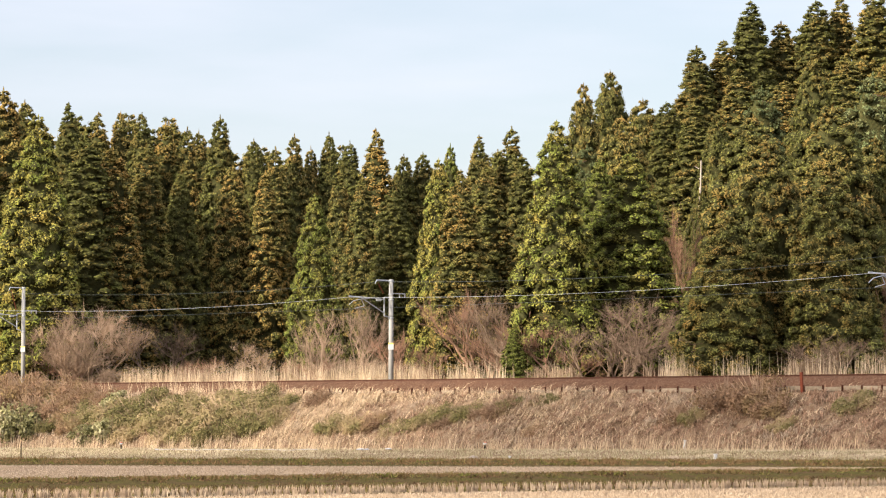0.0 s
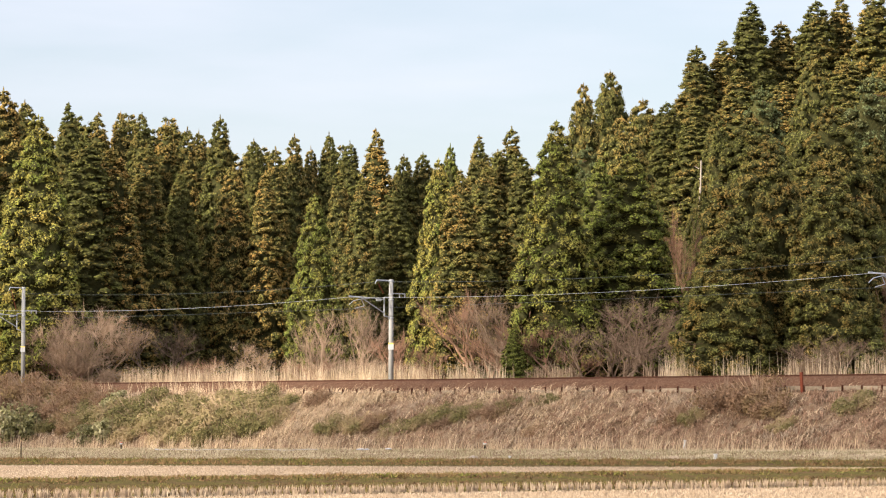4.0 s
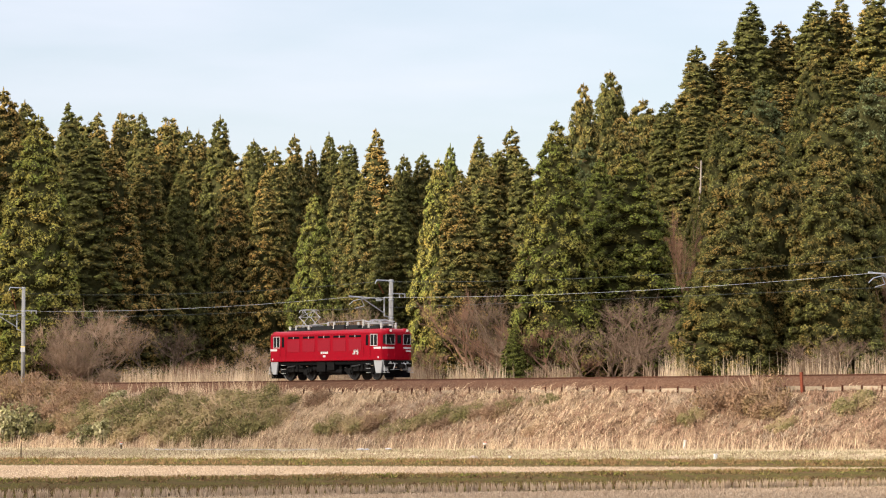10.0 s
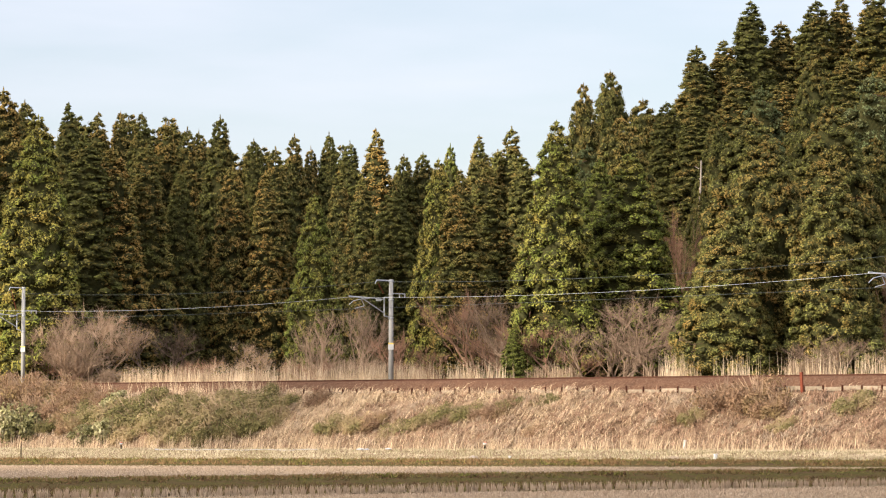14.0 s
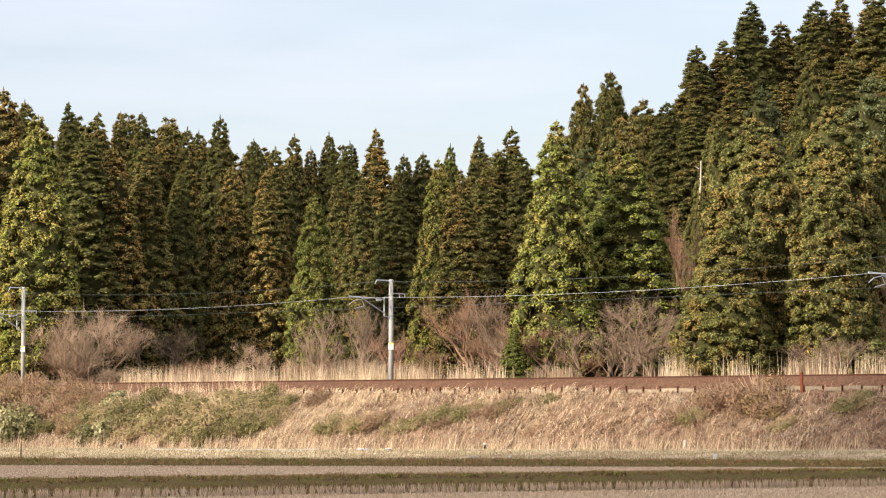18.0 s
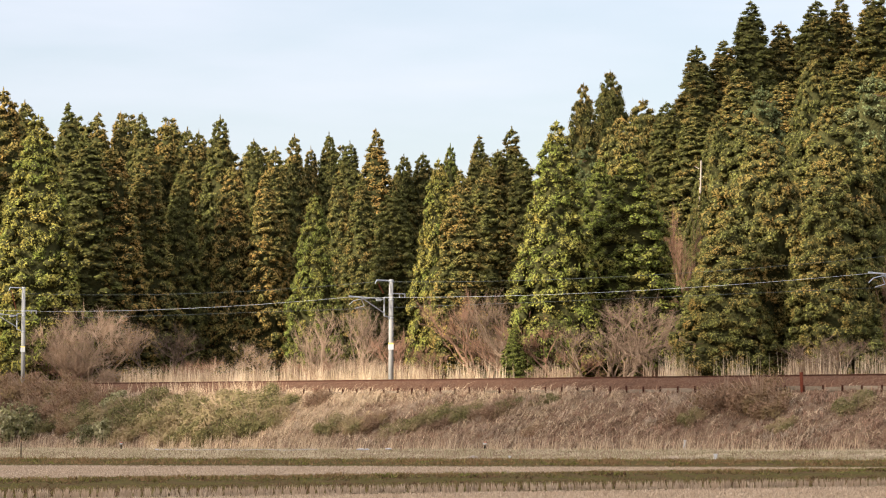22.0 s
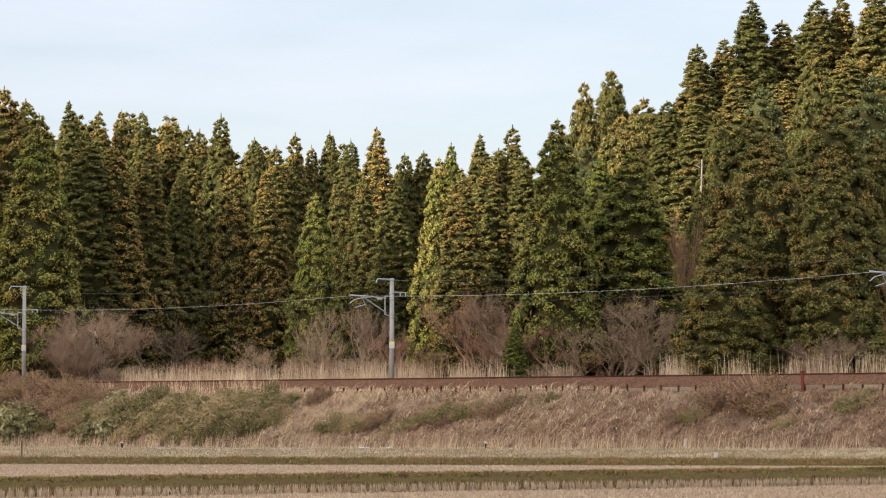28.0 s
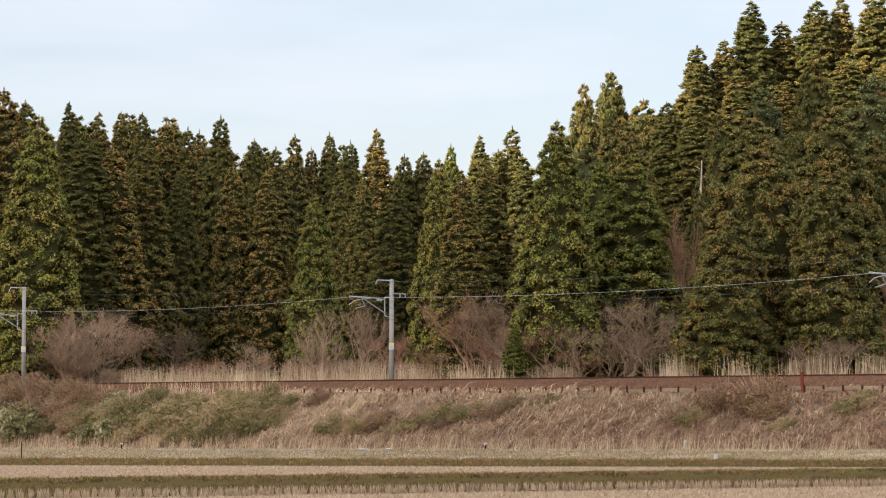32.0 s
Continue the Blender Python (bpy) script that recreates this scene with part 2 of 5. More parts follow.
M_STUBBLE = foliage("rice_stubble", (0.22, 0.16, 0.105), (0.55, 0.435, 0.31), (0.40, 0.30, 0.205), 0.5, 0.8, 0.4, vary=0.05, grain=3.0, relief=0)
M_RED = plain("loco_red", (0.235, 0.0018, 0.0095), 0.42, 0.0, 0.06)
M_RED_PANEL = plain("louvre_red", (0.215, 0.011, 0.02), 0.6, 0.0, 0.05)
M_DARK = plain("dark_metal", (0.004, 0.004, 0.0045), 0.7, 0, 0.05)
M_BOGIE = surface("bogie_grime", (0.0035, 0.0035, 0.004), (0.006, 0.006, 0.0055), (0.014, 0.013, 0.012), 3, 9, rough=0.7, metal=0.0, spec=0.06)
M_DAMPER = plain("damper_grey", (0.022, 0.022, 0.022), 0.5, 0.1)
M_ROOF = plain("roof_grey", (0.016, 0.0165, 0.017), 0.65, 0, 0.1)
M_WHITE = plain("white_paint", (0.48, 0.48, 0.465), 0.5)
M_SKIRT = plain("grey_skirt", (0.29, 0.295, 0.30), 0.5)
M_ALU = plain("aluminium", (0.34, 0.34, 0.35), 0.4, 0.5)
M_GLASS = plain("cab_glass", (0.008, 0.009, 0.01), 0.08, 0, 0.25)
M_LAMP = plain("headlight_glass", (0.75, 0.72, 0.65), 0.15)
M_ORANGE = plain("orange_paint", (0.5, 0.12, 0.05), 0.6)
M_INSULATOR = plain("porcelain", (0.42, 0.41, 0.38), 0.3)
M_WHEEL = plain("wheel_steel", (0.006, 0.0056, 0.0054), 0.6, 0.1)
M_YELLOW = plain("yellow_plate", (0.75, 0.55, 0.12), 0.6)
M_TARP = plain("plastic_sheet", (0.36, 0.38, 0.41), 0.5)
M_SNAG = surface("bleached_wood", (0.5, 0.42, 0.34), (0.38, 0.31, 0.25), None, 2, 12)


# ---- building helpers ----
def mesh_of(name, verts, faces, material, smooth=False):
    me = bpy.data.meshes.new(name)
    me.from_pydata([tuple(v) for v in verts], [], faces)
    me.materials.append(material)
    if smooth:
        me.polygons.foreach_set("use_smooth", [True] * len(me.polygons))
    me.update()
    return me


def hang(name, me, parent=None, label="", m=None):
    ob = new(name, me)
    if parent:
        ob.parent = parent
    if m is not None:
        ob.matrix_basis = m
    if label:
        ob["label"] = label
    return ob


def part(name, bm, material, parent, label="", m=None, smooth=False):
    me = bpy.data.meshes.new(name)
    if smooth:
        for f in bm.faces:
            f.smooth = True
    bm.to_mesh(me)
    bm.free()
    me.materials.append(material)
    return hang(name, me, parent, label, m)


def box(bm, c, s, rz=0.0, ry=0.0, rx=0.0, bevel=0.0):
    """Adds a box of size s round c, turned, with bevelled edges."""
    r = bmesh.ops.create_cube(bm, size=1.0, matrix=pose(*c, rx, ry, rz) @ Matrix.Diagonal((*s, 1)))
    if bevel:
        es = list({e for v in r["verts"] for e in v.link_edges})
        bmesh.ops.bevel(bm, geom=es, offset=bevel, segments=2, affect="EDGES", profile=0.5)
    return bm


def rod(bm, p, q, r, r2=None, n=8):
    """Adds a round bar from p to q."""
    p, q = Vector(p), Vector(q)
    d = q - p
    m = Matrix.Translation((p + q) / 2) @ d.to_track_quat("Z", "Y").to_matrix().to_4x4()
    bmesh.ops.create_cone(bm, cap_ends=True, segments=n, radius1=r, radius2=r if r2 is None else r2, depth=d.length, matrix=m)
    return bm


def boxed(name, c, s, material, parent, label="", bevel=0.015, **turn):
    return part(name, box(bmesh.new(), c, s, bevel=bevel, **turn), material, parent, label)


def thing(name, label, category, group="", m=None):
    ob = new(name)
    ob.empty_display_size = 0.3
    if m is not None:
        ob.matrix_basis = m
    return tagged(ob, label, category, group)


# ---- the lie of the land ----
PSI = radians(50.33)
AX, NX = Vector((math.cos(PSI), -math.sin(PSI))), Vector((-math.sin(PSI), -math.cos(PSI)))
MID = Vector((0.0, 215.98))
RAIL = 4.97


def at(u, v, z=0.0):
    """u metres along the line (towards the right end), v metres from it (towards the camera)."""
    p = MID + AX * u + NX * v
    return Vector((p.x, p.y, z))


def uv_of(x, y):
    d = Vector((x, y)) - MID
    return d.dot(AX), d.dot(NX)


def step(x, lo, hi):
    k = min(1.0, max(0.0, (x - lo) / (hi - lo)))
    return k * k * (3 - 2 * k)


def wob(x, y, s, k=0.0):
    return noise.noise((x * s, y * s, k))


V_TOE = 10.6
SHOULDER = RAIL - 1.0


def ground_z(x, y):
    u, v = uv_of(x, y)
    if v >= V_TOE:
        base = 0.25 + 0.013 * max(-40, min(40, x))
        return base * (1 - step(v, V_TOE, 30))
    if v >= 4.0:
        toe = 0.25 + 0.013 * max(-40, min(40, x))
        k = (V_TOE - v) / (V_TOE - 4.0)
        z = toe + (SHOULDER - toe) * (k ** 0.85)
        lump = step(v, 4.0, 5.5) * (1 - step(v, 9.3, V_TOE))
        return z + lump * (0.42 * wob(x, y, 0.42) + 0.3 * wob(x, y, 1.1, 3))
    if v >= -4.0:
        return SHOULDER + 0.25 * (1 - step(abs(v), 2.5, 4.0))
    back = -v - 4
    z = SHOULDER - 0.25 * step(back, 0, 3) + 0.02 * back
    hill = step(x, -2, 34) * step(y, 222, 292) * 15.0
    left = step(-x, 24, 50) * step(y, 270, 330) * 6
    return z + hill + left + 0.3 * wob(x, y, 0.1)


# ---- land ----
def spaced(parts):
    out = []
    for lo, hi, stepping in parts:
        n = max(1, round((hi - lo) / stepping))
        out += [lo + (hi - lo) * i / n for i in range(n)]
    return out + [parts[-1][1]]


def build_ground():
    us = spaced([(-2600, -400, 440), (-400, -110, 29), (-110, -70, 4), (-70, 60, 0.8), (60, 110, 5), (110, 420, 31), (420, 2600, 436)])
    vs = spaced([(-2600, -400, 440), (-400, -160, 30), (-160, -14, 3.2), (-14, -4, 1.2), (-4, 12, 0.5), (12, 34, 1.6), (34, 160, 14), (160, 2600, 440)])
    verts = []
    for v in vs:
        for u in us:
            p = at(u, v)
            verts.append((p.x, p.y, ground_z(p.x, p.y)))
    n = len(us)
    faces = [(j * n + i, (j + 1) * n + i, (j + 1) * n + i + 1, j * n + i + 1) for j in range(len(vs) - 1) for i in range(n - 1)]
    me = mesh_of("ground", verts, faces, M_GROUND, True)
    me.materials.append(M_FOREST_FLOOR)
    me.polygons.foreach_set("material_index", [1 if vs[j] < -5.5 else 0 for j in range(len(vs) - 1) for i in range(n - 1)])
    tagged(hang("ground", me), "dry grassy ground and railway embankment", "ground", kind="structure")


build_ground()


def strip_field(name, label, corners, nx, ny, z):
    """A flat paddy field between four corners, slightly uneven."""
    a, b, c, d = [Vector(p) for p in corners]
    verts = []
    for j in range(ny + 1):
        for i in range(nx + 1):
            p = a.lerp(b, i / nx).lerp(d.lerp(c, i / nx), j / ny)
            verts.append((p.x, p.y, z + 0.03 * wob(p.x, p.y, 1.3) + 0.02 * wob(p.x, p.y, 4)))
    n = nx + 1
    faces = [(j * n + i, j * n + i + 1, (j + 1) * n + i + 1, (j + 1) * n + i) for j in range(ny) for i in range(nx)]
    return tagged(hang(name, mesh_of(name, verts, faces, M_PADDY, True)), label, "field", kind="structure")


# near edges of the two field banks
BUND_A = ((-45.0, 92.4), (45.0, 140.3))
BUND_B = ((-48.0, 156.8), (40.0, 145.6))


def on_line(line, x):
    (x0, y0), (x1, y1) = line
    return y0 + (y1 - y0) * (x - x0) / (x1 - x0)


strip_field("paddy_near", "harvested rice field of pale dry soil", ((-45, 20), (45, 20), (45, 140.6), (-45, 92.7)), 160, 120, 0.04)
strip_field("paddy_far", "narrow harvested rice field behind a bank", ((-48, 92), (22, 129), (22, 148.2), (-48, 157.2)), 130, 60, 0.04)


def bank(name, line, width, height, label, x0, x1, foot=False):
    """A low earth bank between fields, with a steep front and a rounded grassy top."""
    shape = [(-0.15, -0.1), (0.1, 0.35), (0.3, 0.75), (0.45, 1.0), (0.75, 1.02), (0.9, 0.8), (1.05, 0.35), (1.2, -0.1)]
    if foot:
        shape = [(-3.2, -0.1), (-3.0, 0.2), (-1.5, 0.22), (-0.4, 0.3)] + [(0.0, 0.5)] + shape[2:]
    d = (Vector(line[1]) - Vector(line[0])).normalized()
    side = Vector((-d.y, d.x))
    n = int((x1 - x0) / 0.35)
    verts = []
    for i in range(n + 1):
        x = x0 + (x1 - x0) * i / n
        p = Vector((x, on_line(line, x)))
        w = 1 + 0.25 * wob(x, 3.3, 0.35)
        for k, h in shape:
            q = p + side * (k * width * w)
            verts.append((q.x, q.y, height * h * (1 + 0.3 * wob(q.x, q.y, 0.8)) + 0.04 * wob(q.x, q.y, 3)))
    m = len(shape)
    faces = [(i * m + j, (i + 1) * m + j, (i + 1) * m + j + 1, i * m + j + 1) for i in range(n) for j in range(m - 1)]
    return tagged(hang(name, mesh_of(name, verts, faces, M_BUND, True)), label, "field bank", kind="structure")


bank("field_bank", BUND_A, 3.6, 0.34, "mossy earth bank with brown bare flank", -44, 44, True)
bank("field_bank", BUND_B, 4.5, 0.3, "low green bank at the field edge", -46, 38)


# ---- railway ----
def build_track():
    ballast = bmesh.new()
    shape = [(-3.4, -0.95), (-2.0, -0.22), (-1.2, -0.12), (1.2, -0.12), (2.0, -0.22), (3.6, -1.0)]
    us = spaced([(-420, -80, 20), (-80, 60, 0.5), (60, 620, 28)])
    rows = []
    for u in us:
        row = []
        for v, z in shape:
            p = at(u, v + 0.1 * wob(u, v, 0.9), RAIL + z + 0.06 * wob(u, v, 1.7))
            row.append(ballast.verts.new(p))
        rows.append(row)
    for r0, r1 in zip(rows, rows[1:]):
        for i in range(len(shape) - 1):
            ballast.faces.new((r0[i], r1[i], r1[i + 1], r0[i + 1]))
    bmesh.ops.recalc_face_normals(ballast, faces=ballast.faces)
    tagged(part("ballast", ballast, M_BALLAST, None, smooth=True), "rust-brown ballast bed of the railway line", "ballast", kind="structure")
    for v in (-0.5335, 0.5335):
        bm = bmesh.new()
        for c, s in (((0, 0, -0.02), (1040, 0.066, 0.04)), ((0, 0, -0.075), (1040, 0.018, 0.07)), ((0, 0, -0.125), (1040, 0.12, 0.03))):
            box(bm, c, s, bevel=0)
        p = at(100, v, RAIL)
        ob = part("rail", bm, M_RAIL, None, m=pose(p.x, p.y, p.z, 0, 0, -50.33))
        tagged(ob, "rusty steel rail on the ballast", "rail", "rails of the line", kind="structure")


build_track()


# ---- plants ----
OCTA = np.array([(1, 0, 0), (0, 1, 0), (-1, 0, 0), (0, -1, 0), (0, 0, 1), (0, 0, -1)], dtype=float)
OCTA_FACES = np.array([(0, 1, 4), (1, 2, 4), (2, 3, 4), (3, 0, 4), (1, 0, 5), (2, 1, 5), (3, 2, 5), (0, 3, 5)])


class Leaves:
    """Gathers many small leaf faces and makes one mesh of them."""

    def __init__(self, seed):
        self.rng = np.random.default_rng(seed)
        self.verts, self.faces, self.count = [], [], 0

    def cards(self, centre, normal, along, length, width):
        """Kite-shaped leaves: arrays of centres, normals, directions, lengths and widths."""
        normal = normal / np.linalg.norm(normal, axis=1, keepdims=True)
        along = along - normal * np.sum(along * normal, axis=1, keepdims=True)
        along = along / (np.linalg.norm(along, axis=1, keepdims=True) + 1e-9)
        across = np.cross(normal, along)
        l, w = np.asarray(length).reshape(-1, 1), np.asarray(width).reshape(-1, 1)
        four = np.stack([centre - along * l * 0.5, centre + across * w * 0.5 + along * l * 0.08, centre + along * l * 0.5,
                         centre - across * w * 0.5 + along * l * 0.08], axis=1)
        n = len(centre)
        self.verts.append(four.reshape(-1, 3))
        self.faces.append(np.arange(n * 4).reshape(-1, 4) + self.count)
        self.count += n * 4

    def sprays(self, centre, normal, along, length, width):
        """Pointed needle sprays, as single triangles."""
        normal = normal / np.linalg.norm(normal, axis=1, keepdims=True)
        along = along - normal * np.sum(along * normal, axis=1, keepdims=True)
        along = along / (np.linalg.norm(along, axis=1, keepdims=True) + 1e-9)
        across = np.cross(normal, along)
        l, w = np.asarray(length).reshape(-1, 1), np.asarray(width).reshape(-1, 1)
        three = np.stack([centre - along * l * 0.4 + across * w * 0.5, centre - along * l * 0.4 - across * w * 0.5, centre + along * l * 0.6], axis=1)
        n = len(centre)
        self.verts.append(three.reshape(-1, 3))
        self.faces.append(np.arange(n * 3).reshape(-1, 3) + self.count)
        self.count += n * 3

    def blades(self, foot, lean, height, width, turn):
        """Upright tapering blades of grass, as single triangles."""
        across = np.stack([np.cos(turn), np.sin(turn), np.zeros_like(turn)], axis=1) * np.asarray(width).reshape(-1, 1) * 0.5
        tip = foot + lean + np.stack([np.zeros_like(turn), np.zeros_like(turn), np.asarray(height)], axis=1)
        three = np.stack([foot - across, foot + across, tip], axis=1)
        n = len(foot)
        self.verts.append(three.reshape(-1, 3))
        self.faces.append(np.arange(n * 3).reshape(-1, 3) + self.count)
        self.count += n * 3

    def mesh(self, name, material, smooth=False):
        faces = [tuple(f) for block in self.faces for f in block.tolist()]
        return mesh_of(name, np.concatenate(self.verts).tolist(), faces, material, smooth)


def directions(rng, n, up=0.0):
    d = rng.normal(size=(n, 3))
    d[:, 2] += up
    return d / np.linalg.norm(d, axis=1, keepdims=True)


def tube_path(bm, points, radii, n=5):
    rings = []
    for i, (p, r) in enumerate(zip(points, radii)):
        a = points[max(0, i - 1)]
        b = points[min(len(points) - 1, i + 1)]
        q = (b - a).to_track_quat("Z", "Y")
        rings.append([bm.verts.new(p + q @ Vector((math.cos(2 * math.pi * k / n) * r, math.sin(2 * math.pi * k / n) * r, 0))) for k in range(n)])
    for r0, r1 in zip(rings, rings[1:]):
        for k in range(n):
            bm.faces.new((r0[k], r0[(k + 1) % n], r1[(k + 1) % n], r1[k]))


def crown_radius(k, low, fat, cap):
    """Crown radius at the relative height k, as a share of the largest."""
    if k < low:
        return 0.0
    s = (k - low) / (1 - low)
    return min(min(1.0, 0.62 + 2.6 * s) * (1 - s) ** fat * 1.06, (1 - k) * cap + 0.012)


def build_cedar(seed, gap=0.8, sprays=36, low=0.04, fat=0.5, cap=4.0, spray=0.19, airy=0.05, needles=None, H=20.0, R=3.0):
    """A cedar of height H and crown radius R: a trunk, tiers of drooping boughs, and on each bough a domed clump of
    upturned needle sprays over a core coloured dark as shade."""
    rnd = random.Random(seed)
    leaves, core = Leaves(seed), Leaves(seed + 500)
    rng = leaves.rng
    phase = rnd.uniform(0, 6.28)
    limbs = bmesh.new()
    z = H * low + 0.2
    while z < H * 0.988:
        k = z / H
        r0 = R * crown_radius(k, low, fat, cap)
        near_top = min(1.0, r0 / 2.1)
        wide = gap * (0.3 + 0.7 * near_top)
        count = max(3, int(2 * math.pi * r0 / wide))
        start = rnd.uniform(0, 6.28)
        for i in range(count):
            if rnd.random() < airy:
                continue
            turn = start + (i + rnd.uniform(-0.38, 0.38)) * 2 * math.pi / count
            uneven = 0.09 * math.sin(3 * turn + phase + 6 * k) + 0.09 * math.sin(2 * turn - phase + 15 * k) + 0.07 * math.sin(5 * turn + 31 * k)
            r = max(0.08, r0 * (1 + uneven * min(1, (1 - k) * 5)) * rnd.uniform(0.84, 1.08) - 0.22 * near_top)
            zz = z + rnd.uniform(-0.8, 0.8) * gap * (0.4 + 0.6 * near_top) - 0.16 * r
            out, side, up = np.array([math.cos(turn), math.sin(turn), 0.0]), np.array([-math.sin(turn), math.cos(turn), 0.0]), np.array([0.0, 0.0, 1.0])
            droop = rnd.uniform(0.35, 0.95) * near_top
            fx, fz = out * math.cos(droop) - up * math.sin(droop), out * math.sin(droop) + up * math.cos(droop)
            size = rnd.uniform(0.72, 1.2) * (0.26 + 0.74 * near_top) * gap
            axes = np.stack([fx * size * 0.62, side * size * 0.6, fz * size * rnd.uniform(0.42, 0.56)])
            c = out * r + up * zz
            n = max(6, int(sprays * (0.4 + 0.6 * near_top) * rnd.uniform(0.8, 1.2)))
            d = rng.normal(size=(n, 3)) + np.array([0.45, 0.0, 0.5])
            d /= np.linalg.norm(d, axis=1, keepdims=True)
            world = d @ np.stack([fx, side, fz])
            pos = c + (d @ axes) * rng.uniform(0.8, 1.14, (n, 1))
            k2 = spray * (0.6 + 0.4 * near_top) * rng.uniform(0.7, 1.4, n)
            leaves.sprays(pos, world + 0.42 * rng.normal(size=d.shape), world * 0.3 + up * 0.5 + 0.6 * rng.normal(size=d.shape), k2, k2 * rng.uniform(0.45, 0.75, n))
            # a dark-coloured core under each clump, so the gaps read as shade
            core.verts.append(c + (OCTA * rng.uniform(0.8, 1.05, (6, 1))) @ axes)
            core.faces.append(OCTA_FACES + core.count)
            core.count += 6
            if rnd.random() < 0.12 and r > 1:
                tube_path(limbs, [Vector((0, 0, zz + 0.2 * r)), Vector(out * r * 0.55 + up * (zz + 0.06 * r)), Vector(c)], [0.05, 0.035, 0.015], 3)
        z += gap * 0.7 * (0.3 + 0.7 * near_top)
    # the leader at the very top
    n = 46
    zz = rng.uniform(0.95, 1.0, n) * H
    d = directions(rng, n, 0.5)
    pos = np.stack([d[:, 0] * (H - zz) * 0.22, d[:, 1] * (H - zz) * 0.22, zz], axis=1)
    leaves.sprays(pos, d, np.tile([0, 0, 1.0], (n, 1)) + 0.5 * d, np.full(n, 0.26), np.full(n, 0.1))
    crown = leaves.mesh("crown", needles or M_CEDAR)
    # a solid core, its colour dark to give the shade inside the crown
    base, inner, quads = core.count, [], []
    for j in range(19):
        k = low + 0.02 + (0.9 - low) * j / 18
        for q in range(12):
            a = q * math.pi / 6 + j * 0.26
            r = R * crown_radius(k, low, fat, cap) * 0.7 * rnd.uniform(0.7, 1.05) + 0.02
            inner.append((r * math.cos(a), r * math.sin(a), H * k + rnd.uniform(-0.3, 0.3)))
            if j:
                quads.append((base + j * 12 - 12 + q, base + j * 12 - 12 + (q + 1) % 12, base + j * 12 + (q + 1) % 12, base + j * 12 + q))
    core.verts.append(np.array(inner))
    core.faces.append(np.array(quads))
    heart = core.mesh("inner_crown", M_CEDAR_SHADE, True)
    trunk = bmesh.new()
    tube_path(trunk, [Vector((0.05 * math.sin(j), 0.05 * math.cos(j * 1.7), -0.6 + (0.92 * H) * j / 8)) for j in range(9)],
              [0.32 * (1 - j / 8.3) + 0.008 for j in range(9)], 8)
    return crown, heart, trunk, limbs


BUILT = {}


def make_cedar(seed, label, *args, **kw):
    crown, heart, trunk, limbs = build_cedar(seed, *args, **kw)
    ob = thing("cedar_tree", label, "tree")
    part("trunk", trunk, M_BARK, ob, "brown fibrous trunk", smooth=True)
    part("branchwork", limbs, M_BARK, ob)["kind"] = "stuff"
    hang("inner_crown", heart, ob, "solid core coloured dark for the shade inside the crown")["kind"] = "stuff"
    hang("crown", crown, ob)["kind"] = "stuff"
    BUILT[ob.name] = (kw.get("R", 3.0) * 0.9, kw.get("H", 20.0))
    return ob


def spread(protos, rows, group, label=""):
    """Sets one tree for each row of (x, y, top, radius); the first of each kind is the prototype itself."""
    rnd = random.Random(len(rows) * 7 + int(rows[0][1]))
    uses = {}
    for i, (x, y, top, r) in enumerate(rows):
        z = ground_z(x, y) - 0.1
        h, r = max(3.0, top - z), r * 1.17
        kind = protos[(i * 5 + i // 3) % len(protos)]
        m = pose(x, y, z, 0, 0, rnd.uniform(0, 360)) @ Matrix.Diagonal((r / BUILT[kind.name][0], r / BUILT[kind.name][0] * rnd.uniform(0.94, 1.06), h / BUILT[kind.name][1], 1))
        ob = copy_thing(kind, m)
        ob["group"] = group
        if label:
            ob["label"] = label
        uses[i] = ob
    return uses


LEFT = [
    (-42.1, 292, 33.6, 3.2), (-40.6, 296, 32.8, 2.7), (-44.4, 285, 30.9, 3.7), (-38.3, 312, 34.2, 2.6),
    (-33.5, 286, 28.8, 3.5), (-35.9, 318, 33.8, 2.3), (-33.4, 316, 33.6, 2.3), (-31.1, 288, 27.4, 3.1),
    (-30.8, 312, 33.1, 2.4), (-28.7, 316, 32.7, 2.5), (-28.4, 292, 28.4, 2.7), (-26.3, 314, 31.9, 2.4),
    (-25.5, 296, 26.0, 2.2), (-25.6, 320, 32.1, 2.4), (-22.5, 308, 32.5, 2.7), (-20.5, 298, 26.7, 2.1),
    (-19.6, 316, 30.8, 2.2), (-30.7, 300, 26.3, 2.2), (-39.5, 280, 23.2, 3.1),
]
# unseen trees left of the view, added to keep sun off the wood
LEFT_BLOCKERS = [
    (-49.5, 284, 29.9, 3.7), (-55.7, 292, 30.7, 4.0), (-50.1, 300, 32.1, 3.3), (-54.9, 305, 33.2, 3.4),
    (-46.3, 304, 31.4, 2.8),
    (-47, 280, 29.9, 3.6),
    (-50.5, 276, 29.4, 3.6),
    (-54, 282, 30.4, 3.6),
    (-57, 275, 29.4, 3.6),
    (-46, 291, 30.4, 3.2),
    (-52, 290, 30.4, 3.4),
    (-49.5, 298, 30.4, 4.2),
    (-48.5, 306, 31.4, 4.2),
    (-54, 303, 31.4, 4.2),
    (-46, 313, 31.4, 4.0),
    (-51, 314, 32.4, 4.2),
    (-55, 294, 30.4, 4.0),
]
LIME = [
    (8.4, 226, 24.2, 2.8), (12.6, 246, 23.0, 2.7), (-0.4, 262, 24.3, 2.1), (-11.0, 262, 21.3, 2.2),
    (0.7, 292, 28.2, 2.3), (-36.1, 272, 29.0, 3.6), (14.1, 230, 22.1, 3.6), (5.2, 222, 9.0, 1.0),
]
